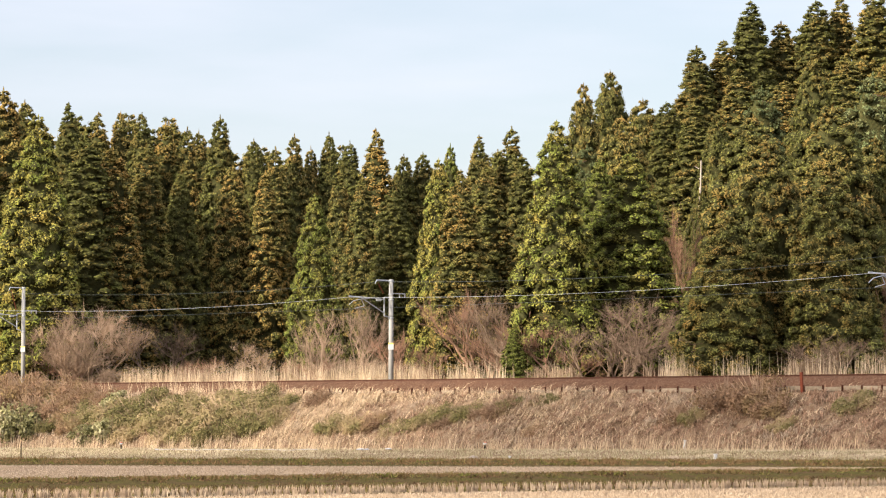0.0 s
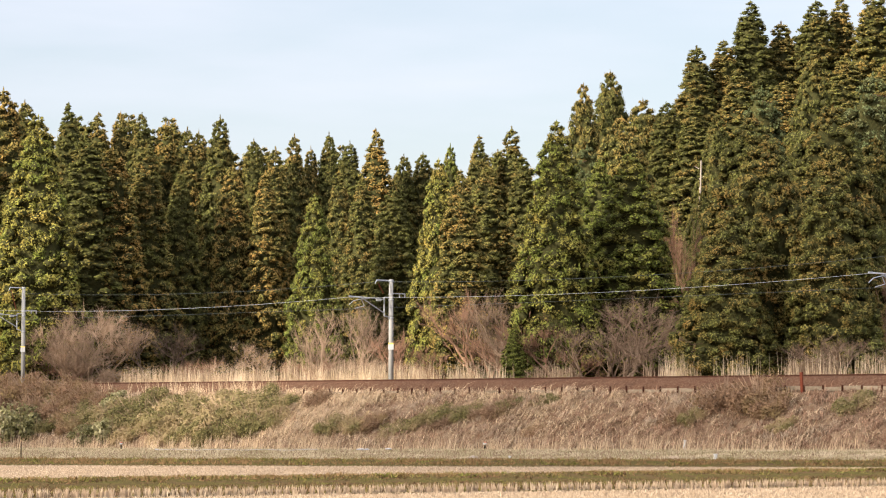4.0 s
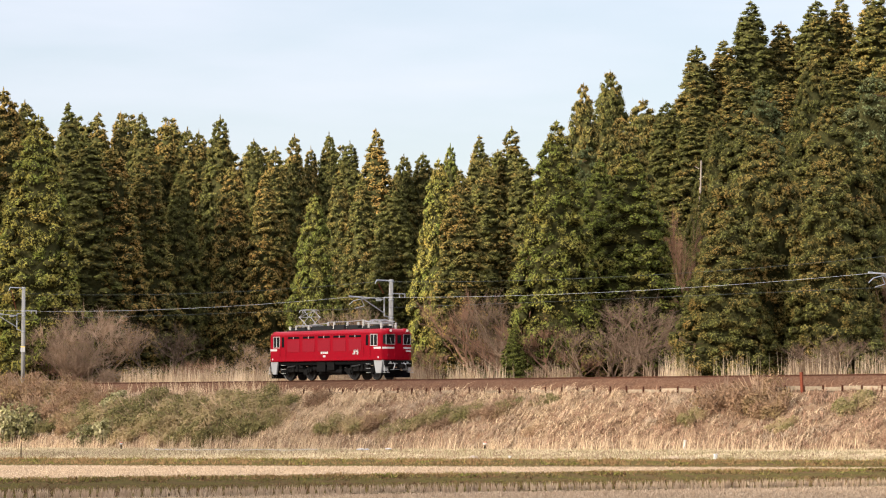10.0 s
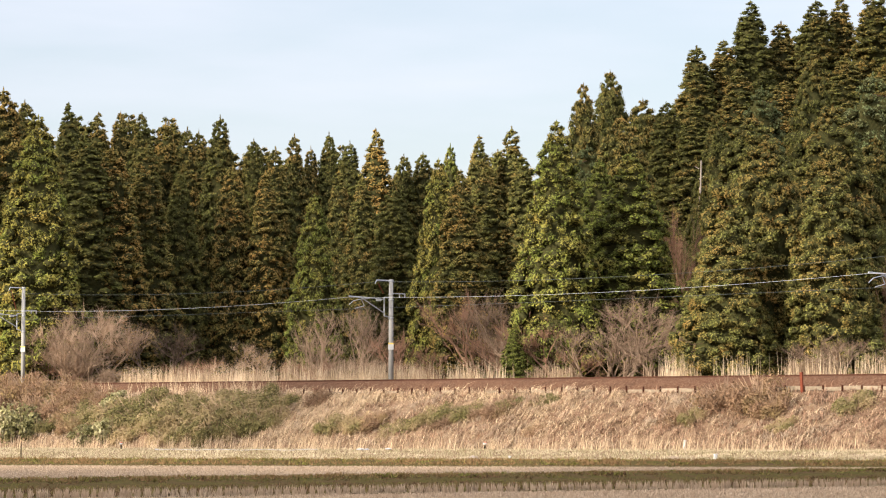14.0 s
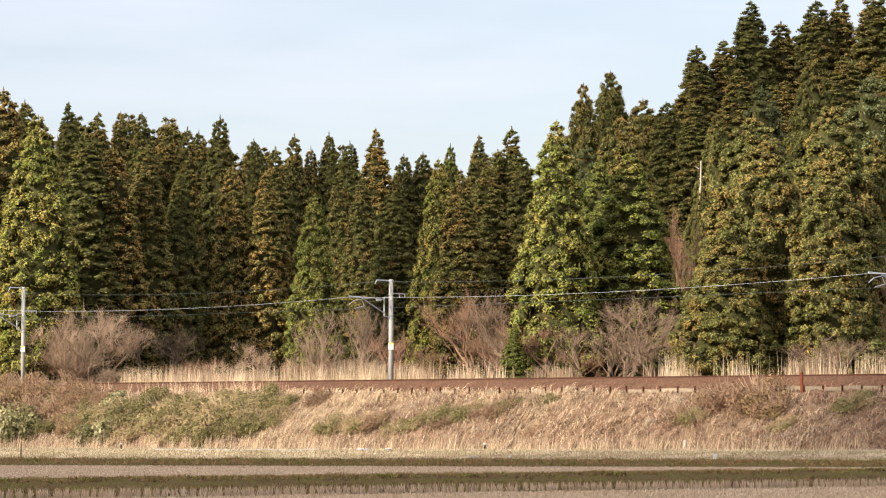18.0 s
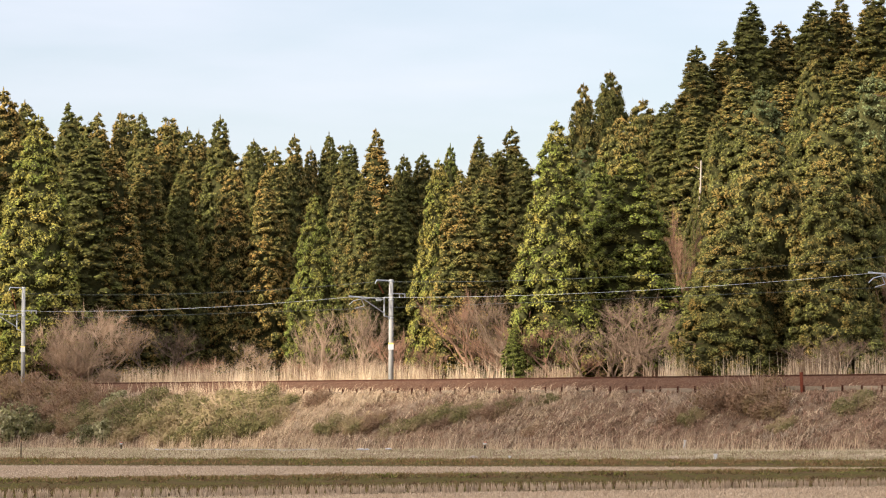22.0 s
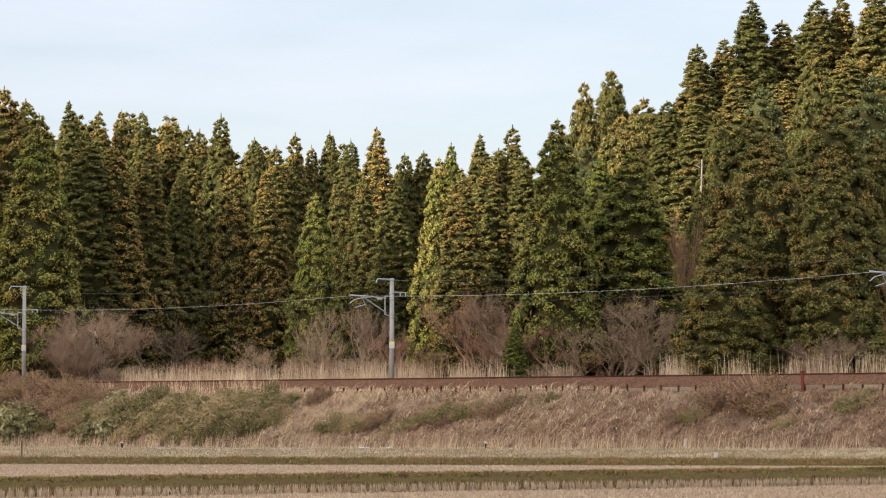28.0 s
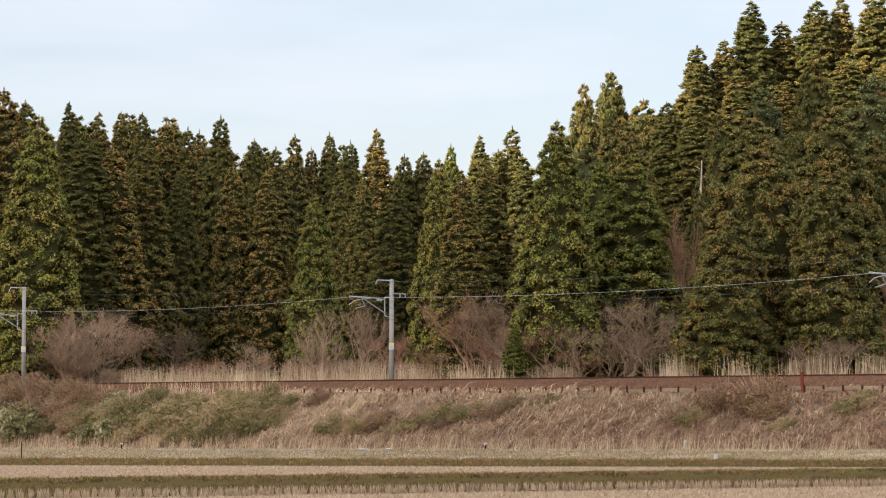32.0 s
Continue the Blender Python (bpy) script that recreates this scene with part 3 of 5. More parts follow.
PINES = [
    (33.0, 234, 28.7, 2.8), (20.7, 282, 29.3, 2.6), (27.4, 262, 30.6, 2.2), (11.9, 252, 24.7, 1.9),
]
CENTRE = [
    (-16.7, 304, 29.0, 2.5), (-17.2, 296, 26.0, 2.2), (-15.3, 314, 31.2, 2.1), (-13.7, 316, 30.0, 2.0),
    (-11.8, 316, 31.5, 2.1), (-9.4, 308, 29.9, 2.4), (-9.9, 290, 25.5, 1.9), (-6.6, 300, 30.4, 2.5),
    (-7.4, 280, 24.2, 2.1), (-4.4, 268, 22.2, 2.3), (-3.9, 304, 28.2, 2.0), (-2.0, 304, 28.4, 2.2),
    (1.5, 256, 22.9, 2.2), (3.5, 296, 29.4, 2.3), (3.8, 262, 24.1, 2.4), (5.4, 300, 28.4, 2.0),
    (6.7, 298, 30.5, 2.2), (7.5, 290, 27.1, 2.1),
]
RIGHT = [
    (20.2, 240, 19.9, 1.5), (13.0, 282, 32.9, 2.6), (15.7, 286, 34.6, 2.7), (15.1, 258, 27.6, 3.3),
    (18.1, 276, 30.9, 3.1), (21.0, 280, 27.9, 2.6), (22.1, 246, 26.6, 2.5), (22.8, 224, 24.4, 4.3),
    (22.4, 212, 21.5, 3.3), (19.3, 207, 16.0, 2.7), (30.3, 250, 31.4, 3.2), (28.1, 220, 24.8, 3.9),
    (26.2, 207, 19.1, 3.1), (32.0, 226, 23.0, 2.9),
]
HILL = [
    (24.3, 292, 37.7, 2.8), (27.1, 294, 38.4, 2.7), (29.9, 296, 42.5, 3.3), (33.1, 298, 40.8, 2.8),
    (36.5, 298, 42.8, 3.0), (39.1, 300, 43.6, 3.0), (41.9, 296, 43.8, 3.3), (44.8, 290, 43.7, 3.2),
    (26.4, 272, 33.2, 3.0), (22.2, 270, 30.0, 2.7), (30.0, 268, 31.7, 3.0), (35.7, 270, 34.4, 3.0),
    (35.8, 250, 30.5, 3.2), (19.9, 272, 30.2, 2.3),
]
BARE = [
    (-31.3, 267, 12.2, 3.9), (-35.0, 271, 11.0, 3.0), (-25.8, 280, 11.3, 3.1), (-16.6, 262, 9.3, 2.4),
    (-10.7, 246, 12.1, 2.3), (-7.1, 243, 11.8, 2.2), (-2.8, 236, 10.0, 2.2), (3.1, 236, 13.7, 3.1),
    (7.4, 285, 24.1, 2.1), (8.9, 222, 11.0, 3.1), (12.4, 216, 11.4, 3.6), (15.4, 211, 8.8, 2.3),
    (17.9, 238, 20.9, 2.2), (26.2, 198, 7.9, 2.9), (30.2, 215, 16.1, 1.8), (0.3, 230, 8.5, 2.1),
    (-20.0, 262, 8.1, 2.2), (6.0, 224, 9.6, 2.1), (-38.9, 276, 9.7, 3.1), (24.2, 203, 7.5, 1.9),
    (4.4, 234, 12.5, 2.6), (-32.2, 267, 12.9, 2.2), (5.1, 230, 9.8, 2.5), (10.9, 214, 9.3, 2.4),
]

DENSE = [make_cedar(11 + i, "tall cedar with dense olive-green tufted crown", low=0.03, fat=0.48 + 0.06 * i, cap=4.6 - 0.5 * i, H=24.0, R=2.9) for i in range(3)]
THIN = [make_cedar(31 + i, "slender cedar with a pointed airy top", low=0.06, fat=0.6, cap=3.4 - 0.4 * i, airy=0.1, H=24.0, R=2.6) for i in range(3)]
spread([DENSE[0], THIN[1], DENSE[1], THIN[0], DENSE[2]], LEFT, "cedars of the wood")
# coarse kind, for the back of the wood and the unseen shading trees
LOW = make_cedar(71, "coarse cedar filling out the wood, some unseen to shade it", gap=1.2, sprays=28, low=0.04, fat=0.42, cap=6.0, spray=0.3, H=24.0, R=3.0)
spread([LOW], LEFT_BLOCKERS, "cedars of the wood")
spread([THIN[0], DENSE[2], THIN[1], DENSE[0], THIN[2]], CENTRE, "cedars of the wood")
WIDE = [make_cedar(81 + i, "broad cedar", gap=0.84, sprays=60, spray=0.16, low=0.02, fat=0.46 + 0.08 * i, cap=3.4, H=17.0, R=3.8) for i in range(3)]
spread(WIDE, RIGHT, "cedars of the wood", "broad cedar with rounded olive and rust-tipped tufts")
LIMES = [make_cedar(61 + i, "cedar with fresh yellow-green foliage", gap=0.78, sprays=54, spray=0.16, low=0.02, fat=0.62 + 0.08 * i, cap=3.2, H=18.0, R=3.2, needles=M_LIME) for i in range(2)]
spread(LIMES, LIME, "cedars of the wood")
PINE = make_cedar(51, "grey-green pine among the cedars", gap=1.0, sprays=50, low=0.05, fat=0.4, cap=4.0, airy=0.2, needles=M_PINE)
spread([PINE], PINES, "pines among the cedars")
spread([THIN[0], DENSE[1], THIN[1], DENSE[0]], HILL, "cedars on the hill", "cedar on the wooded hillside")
FILL = []
_r = random.Random(5)
for i in range(34):
    x = -46 + i * 2.5 + _r.uniform(-0.8, 0.8)
    y = 326 + _r.uniform(-8, 10) if x < 12 else 312 + _r.uniform(-6, 6)
    # the wood's top sinks towards its middle and climbs the hill
    top = 33.6 - 4.2 * step(x, -38, -9) + 0.6 * step(x, 0, 8) if x < 13 else 27 + 0.62 * (x - 13)
    FILL.append((x, y, top + _r.uniform(-1.0, 0.8), _r.uniform(2.4, 3.2)))
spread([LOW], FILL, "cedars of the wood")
for ob in DENSE + THIN + WIDE + LIMES + [PINE, LOW]:
    for o in (*ob.children_recursive, ob):
        bpy.data.objects.remove(o)


def build_bare(seed, spread_out=0.5, twigs=5, levels=4, stems=3, thick=0.05):
    """A leafless shrub or small tree, 5 m high and 2.5 m in radius."""
    rnd = random.Random(seed)
    bm = bmesh.new()
    fine = Leaves(seed)
    foot, lean, height, width, turn = [], [], [], [], []

    def grow(p, d, length, r, level):
        q = p + d * length
        mid = p.lerp(q, 0.5) + Vector((rnd.uniform(-1, 1), rnd.uniform(-1, 1), rnd.uniform(-0.3, 0.6))) * length * 0.08
        tube_path(bm, [p, mid, q], [r, r * 0.8, r * 0.6], 4 if level > 1 else 3)
        if level == 0:
            for _ in range(twigs):
                foot.append(tuple(p.lerp(q, rnd.random())))
                e = (d + Vector((rnd.gauss(0, 0.6), rnd.gauss(0, 0.6), rnd.gauss(0.15, 0.4)))).normalized() * rnd.uniform(0.3, 0.95)
                lean.append((e.x, e.y, 0))
                height.append(e.z)
                width.append(rnd.uniform(0.008, 0.017))
                turn.append(rnd.uniform(0, 6.28))
            return
        for _ in range(rnd.choice((2, 3, 3))):
            e = (d + Vector((rnd.gauss(0, spread_out), rnd.gauss(0, spread_out), rnd.gauss(0.12, 0.25)))).normalized()
            grow(p.lerp(q, rnd.uniform(0.65, 1)), e, length * rnd.uniform(0.6, 0.85), r * 0.55, level - 1)

    for s in range(stems):
        a = rnd.uniform(0, 6.28)
        base = Vector((0.3 * math.cos(a), 0.3 * math.sin(a), -0.2))
        grow(base, Vector((math.cos(a) * 0.45, math.sin(a) * 0.45, 1)).normalized(), rnd.uniform(0.8, 2.0), thick, levels)
    fine.blades(np.array(foot), np.array(lean), np.array(height), np.array(width), np.array(turn))
    return bm, fine


def make_bare(seed, material, label, **kw):
    bm, fine = build_bare(seed, **kw)
    ob = thing("bare_tree", label, "bare tree")
    part("branchwork", bm, material, ob)["kind"] = "stuff"
    hang("twig_haze", fine.mesh("twig_haze", material), ob)["kind"] = "stuff"
    return ob


BARE_KINDS = [make_bare(3, M_TWIG_TAN, "leafless pale shrub with a haze of fine twigs", stems=9, levels=4, twigs=20, thick=0.045, spread_out=0.6),
              make_bare(4, M_TWIG_RED, "leafless reddish-brown tree with fine twigs", stems=4, levels=4, twigs=15, thick=0.085, spread_out=0.6),
              make_bare(5, M_TWIG, "leafless grey-brown tree with spreading branches", stems=4, levels=4, twigs=10, thick=0.1, spread_out=0.55),
              make_bare(6, M_TWIG_TAN, "leafless pale tree with crooked bleached branches", stems=5, levels=4, twigs=10, thick=0.09, spread_out=0.6)]
BARE_ORDER = (0, 0, 2, 3, 3, 2, 1, 1, 1, 1, 2, 2, 1, 2, 1, 1, 1, 2, 0, 1, 2, 3, 1, 2)


def build_bare_trees():
    rnd = random.Random(77)
    for (x, y, top, r), k in zip(BARE, BARE_ORDER):
        z = ground_z(x, y) - 0.1
        h = max(2.0, top - z)
        ob = copy_thing(BARE_KINDS[k], pose(x, y, z, 0, 0, rnd.uniform(0, 360)) @ Matrix.Diagonal((r / 2.0, r / 2.0, h / 4.8, 1)))
        ob["group"] = "bare trees at the wood's edge"
    # thicket along the foot of the wood
    for i in range(32):
        u = -62 + i * 3.6 + rnd.uniform(-1.5, 1.5)
        p = at(u, -rnd.uniform(8, 14))
        z = ground_z(p.x, p.y) - 0.1
        s = rnd.uniform(0.55, 0.95)
        ob = copy_thing(BARE_KINDS[rnd.choice((0, 1, 2, 1))], pose(p.x, p.y, z, 0, 0, rnd.uniform(0, 360)) @ Matrix.Diagonal((s * 1.2, s * 1.2, s * 0.9, 1)))
        ob["group"] = "thicket at the wood's edge"
    for ob in BARE_KINDS:
        for o in (*ob.children_recursive, ob):
            bpy.data.objects.remove(o)


build_bare_trees()


def make_shrub(seed, name, material, label, n, card, flat=0.65, twiggy=60, fine=False, humps_n=9):
    """A rounded leafy shrub, 1 m in radius, of several humps."""
    rnd = random.Random(seed)
    lv = Leaves(seed)
    rng = lv.rng
    humps = [(rnd.uniform(-0.7, 0.7), rnd.uniform(-0.7, 0.7), rnd.uniform(0.1, 0.5), rnd.uniform(0.25, 0.55)) for _ in range(humps_n)]
    for hx, hy, hz, hr in humps:
        d = directions(rng, n // humps_n, 0.4)
        pos = np.array([hx, hy, hz]) + d * hr * rng.uniform(0.55, 1.18, (len(d), 1)) * np.array([1, 1, flat + 0.3])
        pos[:, 2] = np.maximum(pos[:, 2], -0.05)
        size = card * rng.uniform(0.6, 1.4, len(d))
        if fine:
            lv.sprays(pos, d + 0.7 * rng.normal(size=d.shape), d * 0.6 + np.array([0, 0, 0.6]) + 0.6 * rng.normal(size=d.shape), size * 1.7, size * 0.6)
        else:
            lv.cards(pos, d + 0.6 * rng.normal(size=d.shape), rng.normal(size=d.shape), size, size * 0.6)
    ob = thing(name, label, "shrub")
    hang("foliage", lv.mesh("foliage", material), ob)["kind"] = "stuff"
    stems = bmesh.new()
    for i in range(max(6, twiggy // 4)):
        a, r = rnd.uniform(0, 6.28), rnd.uniform(0.2, 1.0)
        q = Vector((math.cos(a) * r, math.sin(a) * r, rnd.uniform(0.5, 1.15)))
        tube_path(stems, [Vector((q.x * 0.3, q.y * 0.3, -0.1)), Vector((q.x * 0.7, q.y * 0.7, q.z * 0.6)), q], [0.014, 0.01, 0.004], 3)
    part("stem_tangle", stems, M_TWIG_TAN if twiggy > 40 else M_TWIG, ob)["kind"] = "stuff"
    return ob


def slope_spot(u, v):
    p = at(u, v)
    return p.x, p.y, ground_z(p.x, p.y)


# shrubs on the embankment: kind, u, v, radius, height
SLOPE_SHRUBS = [
    (0, -29.0, 6.8, 2.4, 0.9), (0, -26.5, 7.6, 2.6, 1.0), (0, -23.5, 7.2, 2.7, 1.1), (0, -20.5, 7.7, 2.8, 1.2), (0, -18.0, 7.1, 2.5, 1.1), (0, -15.5, 7.8, 2.8, 1.25),
    (0, -13.2, 7.2, 2.4, 1.15), (0, -11.4, 8.0, 2.0, 1.0), (0, -31.5, 7.2, 2.2, 0.9), (0, -22.0, 8.8, 1.9, 0.8), (0, -16.8, 8.9, 1.9, 0.8),
    (0, -25.0, 9.3, 1.9, 0.9), (0, -19.5, 9.5, 2.0, 0.9), (0, -14.0, 9.4, 2.0, 1.0), (0, -11.0, 9.2, 1.7, 0.9), (0, -9.4, 8.0, 1.8, 0.9), (0, -24.5, 5.6, 1.8, 0.7), (0, -19.0, 5.5, 1.9, 0.8),
    (0, -14.0, 5.6, 1.9, 0.8), (0, -10.6, 6.4, 1.7, 0.8), (0, -28.5, 5.3, 1.8, 0.7), (0, -33.6, 8.0, 1.8, 0.8), (0, -37.5, 8.6, 1.6, 0.8), (0, -43.0, 5.4, 1.6, 0.7),
    (0, -1.4, 8.5, 1.7, 0.75), (0, 1.0, 8.2, 1.6, 0.8), (2, 2.9, 8.2, 1.2, 0.6), (0, 5.8, 8.6, 1.6, 0.65), (0, 8.3, 7.8, 1.7, 0.75), (2, 9.8, 8.4, 1.2, 0.4), (0, 11.0, 7.0, 1.6, 0.7), (2, 12.6, 7.2, 1.2, 0.4), (0, 14.2, 6.2, 1.3, 0.5), (0, 17.0, 5.4, 1.1, 0.35),
    (2, 34.3, 6.4, 2.0, 1.1), (2, 36.9, 6.0, 2.1, 1.15), (2, 38.8, 6.7, 1.6, 0.8), (0, 33.6, 8.2, 1.1, 0.6), (0, 41.0, 8.4, 1.2, 0.5), (2, 31.5, 7.4, 1.5, 0.7), (0, 45.0, 6.2, 1.6, 0.6),
    (2, 3.0, 8.2, 1.6, 0.5), (2, 14.0, 6.6, 1.7, 0.5), (2, 20.0, 8.8, 1.2, 0.45), (2, -7.5, 5.0, 1.5, 0.6),
    (1, -43.0, 7.6, 1.6, 1.3), (1, -41.4, 7.9, 1.3, 1.2), (1, -45.5, 8.6, 1.5, 1.4), (1, -43.4, 9.0, 1.5, 1.5), (1, -41.2, 9.2, 1.4, 1.4), (1, -39.0, 9.4, 1.1, 1.0), (1, -44.6, 7.6, 1.4, 1.3), (1, -30.0, 9.6, 1.1, 0.9), (1, -28.3, 9.4, 1.1, 1.1), (1, -33.6, 5.4, 1.0, 0.6), (1, -31.8, 9.5, 0.8, 0.6),
    (2, -51.0, 4.6, 2.2, 1.5), (2, -47.5, 4.5, 2.2, 1.5), (2, -44.5, 4.6, 2.0, 1.3), (2, -41.0, 4.6, 2.0, 1.2), (2, -38.0, 4.8, 1.8, 1.0), (2, -35.2, 5.0, 1.6, 0.8),
    (2, -48.5, 6.6, 2.2, 1.2), (2, -44.0, 6.4, 2.0, 1.0), (2, -39.5, 6.8, 2.0, 1.0), (2, -36.4, 7.6, 1.8, 0.9), (2, -34.4, 8.6, 1.5, 0.7), (0, -36.6, 6.0, 1.7, 0.7), (2, -41.6, 8.0, 1.6, 0.9)]


def build_slope_shrubs():
    kinds = [make_shrub(1, "embankment_shrub", M_SHRUB, "low dense evergreen shrub on the embankment", 4800, 0.07, twiggy=110, fine=True, humps_n=14),
             make_shrub(2, "broadleaf_bush", M_BROADLEAF, "pale-leaved broadleaf bush at the embankment foot", 800, 0.22, twiggy=24),
             make_shrub(3, "dry_bush", M_SCRUB, "dry brown bush of tangled stems", 3600, 0.07, twiggy=240, fine=True, humps_n=12)]
    rnd = random.Random(9)
    for k, u, v, r, h in SLOPE_SHRUBS:
        x, y, z = slope_spot(u, v)
        lie = Matrix.Rotation(radians(26), 4, Vector((AX.x, AX.y, 0)))
        ob = copy_thing(kinds[k], pose(x, y, z - 0.12) @ lie @ pose(0, 0, 0, 0, 0, rnd.uniform(0, 360)) @ Matrix.Diagonal((r * (1.1 if k == 1 else 0.88), r * (1.1 if k == 1 else 0.88), h * 1.5, 1)))
        ob["group"] = "shrubs on the embankment"
    for ob in kinds:
        for o in (*ob.children_recursive, ob):
            bpy.data.objects.remove(o)


build_slope_shrubs()


# ---- grass ----
def blades_on(seed, name, material, label, n, place, height, width, droop, category="grass", wind=0.0):
    lv = Leaves(seed)
    rng = lv.rng
    xy = place(rng, n)
    z = np.array([ground_z(x, y) for x, y in xy]) - 0.03
    foot = np.column_stack([xy, z])
    n = len(foot)
    h = rng.uniform(height[0], height[1], n)
    a = rng.uniform(0, 6.2832, n)
    reach = rng.uniform(droop[0], droop[1], n) * h
    lean = np.stack([np.cos(a) * reach + wind * h, np.sin(a) * reach, np.zeros(n)], axis=1)
    lv.blades(foot, lean, h, rng.uniform(width[0], width[1], n), rng.uniform(-0.7, 0.7, n))
    return tagged(hang(name, lv.mesh(name, material)), label, category, kind="stuff")


def in_band(u0, u1, v0, v1, clump=0.0, scale=0.5, seed=0.0):
    """Places strewn over a band along the line, thinner where the noise is low."""
    def place(rng, n):
        u, v = rng.uniform(u0, u1, n), rng.uniform(v0, v1, n)
        xy = np.array([tuple(at(a, b))[:2] for a, b in zip(u, v)])
        if clump:
            keep = np.array([wob(x, y, scale, seed) > clump + 0.25 * q for (x, y), q in zip(xy, rng.normal(size=n))])
            xy = xy[keep]
        return xy
    return place


def tussocks(seed, name, material, label, centres, blades, reach, rise, width, down=0.7, category="grass"):
    """Tufts of long blades that arch over and hang down the slope (towards the camera)."""
    lv = Leaves(seed)
    rng = lv.rng
    pts = [(x, y, ground_z(x, y) - 0.03) for x, y in centres]
    size = np.repeat(rng.uniform(0.6, 1.35, len(pts)), blades)
    swing = np.repeat(rng.normal(0, 1.5, len(pts)), blades)
    foot = np.repeat(np.array(pts), blades, axis=0)
    n = len(foot)
    foot[:, :2] += rng.normal(0, 0.12, (n, 2)) * size[:, None]
    rel = rng.normal(0, 0.9, n) + swing
    a = rel + math.atan2(NX.y, NX.x)
    d = rng.uniform(reach[0], reach[1], n) * size
    h = rng.uniform(rise[0], rise[1], n) * size
    lean = np.stack([np.cos(a) * d, np.sin(a) * d, -down * 0.75 * d * np.cos(rel)], axis=1)
    mid = foot + lean * 0.45 + np.stack([0 * h, 0 * h, h], axis=1)
    tip = foot + lean
    w = rng.uniform(width[0], width[1], n)[:, None]
    across = np.stack([-np.sin(a), np.cos(a), np.zeros(n)], axis=1) * w * 0.5
    quad = np.stack([foot - across, foot + across, mid + across * 0.8, mid - across * 0.8], axis=1).reshape(-1, 3)
    top = np.stack([mid - across * 0.8, mid + across * 0.8, tip], axis=1).reshape(-1, 3)
    lv.verts += [quad, top]
    lv.faces += [np.arange(n * 4).reshape(-1, 4), np.arange(n * 3).reshape(-1, 3) + n * 4]
    return tagged(hang(name, lv.mesh(name, material)), label, category, kind="stuff")


def scatter(seed, n, u0, u1, v0, v1, keep=None):
    rng = np.random.default_rng(seed)
    out = []
    for u, v in zip(rng.uniform(u0, u1, n), rng.uniform(v0, v1, n)):
        if keep is None or keep(u, v, rng.random()):
            p = at(u, v)
            out.append((p.x, p.y))
    return out


def is_straw(u, v, q):
    if u > 20 and v < 4.8:
        return False
    return wob(u, v, 0.22, 1.5) + 0.35 * wob(u, v, 0.8, 4) > -0.05 + 0.3 * (q - 0.5) + 0.012 * max(0, u - 14)


def is_bracken(u, v, q):
    return wob(u, v, 0.3, 1.5) < -0.12 + 0.4 * (q - 0.5) + 0.022 * (u - 6) - 0.03 * (v - 8)


blades_on(1, "embankment_grass", M_STRAW, "matted dry grass on the embankment", 22000, in_band(-66, 56, 3.7, 10.8), (0.04, 0.2), (0.03, 0.07), (0.6, 3.0))
tussocks(2, "straw_tussocks", M_STRAW, "tufts of dry straw hanging down the embankment", scatter(2, 1900, -62, 52, 3.6, 10.4, is_straw), 18, (0.3, 1.0), (0.05, 0.27), (0.022, 0.05))
tussocks(3, "dead_bracken", M_BRACKEN, "reddish-brown dead bracken on the embankment", scatter(3, 5600, -62, 52, 4.2, 10.5, is_bracken), 12, (0.2, 0.7), (0.04, 0.22), (0.022, 0.055))
tussocks(4, "pale_canes", M_REED, "bleached canes fallen down the slope", scatter(4, 800, -10.0, -1.0, 4.2, 9.8) + scatter(5, 260, 14, 24, 4.2, 9.2) + scatter(6, 240, -30, -10, 3.6, 4.8) + scatter(7, 260, -10, 21, 3.6, 4.6)
         + scatter(8, 1300, -60, 50, 4.2, 10), 10, (0.4, 1.3), (0.05, 0.28), (0.02, 0.045))
tussocks(9, "bramble_tangle", M_TWIG_RED, "dark arching bramble stems on the embankment", scatter(19, 900, -62, 52, 4.0, 10.4), 7, (0.4, 1.4), (0.2, 0.5), (0.012, 0.026), category="brambles")


def on_verge(rng, n):
    """Between the far field bank and the foot of the embankment."""
    x = rng.uniform(-34, 32, n)
    lo = np.array([on_line(BUND_B, a) for a in x]) + 3.9
    hi = 216 - (10.0 + 0.77 * x) / 0.638
    return np.column_stack([x, lo + (hi - lo) * rng.random(n)])


blades_on(13, "verge_grass", M_GREENGRASS, "yellowing grass verge at the embankment foot", 56000, on_verge, (0.04, 0.2), (0.03, 0.065), (0.2, 1.2))
blades_on(14, "reed_fringe", M_REED, "tall pale dry reeds along the embankment foot", 11000, in_band(-60, 50, 10.2, 13.0, 0.27, 1.1, 2), (0.3, 1.3), (0.02, 0.042), (0.03, 0.35), wind=0.16)


def reed_places(rng, n):
    u = np.concatenate([rng.uniform(a, b, int(n * k)) for a, b, k in ((-47, -7, 0.72), (-4.4, 0.7, 0.09), (3.7, 8.5, 0.03), (16.4, 20, 0.06), (22.6, 25.3, 0.04), (27.8, 38, 0.08))])
    v = rng.uniform(-6.2, -3.8, len(u))
    xy = np.array([tuple(at(a, b))[:2] for a, b in zip(u, v)])
    keep = np.array([wob(a, 7.7, 0.9) > -0.02 + 0.13 * q for a, q in zip(u, rng.normal(size=len(u)))])
    return xy[keep]


blades_on(5, "reed_bed", M_REED, "tall straw-coloured reeds behind the track", 7000, reed_places, (1.3, 2.8), (0.025, 0.055), (0.02, 0.2), "reeds")
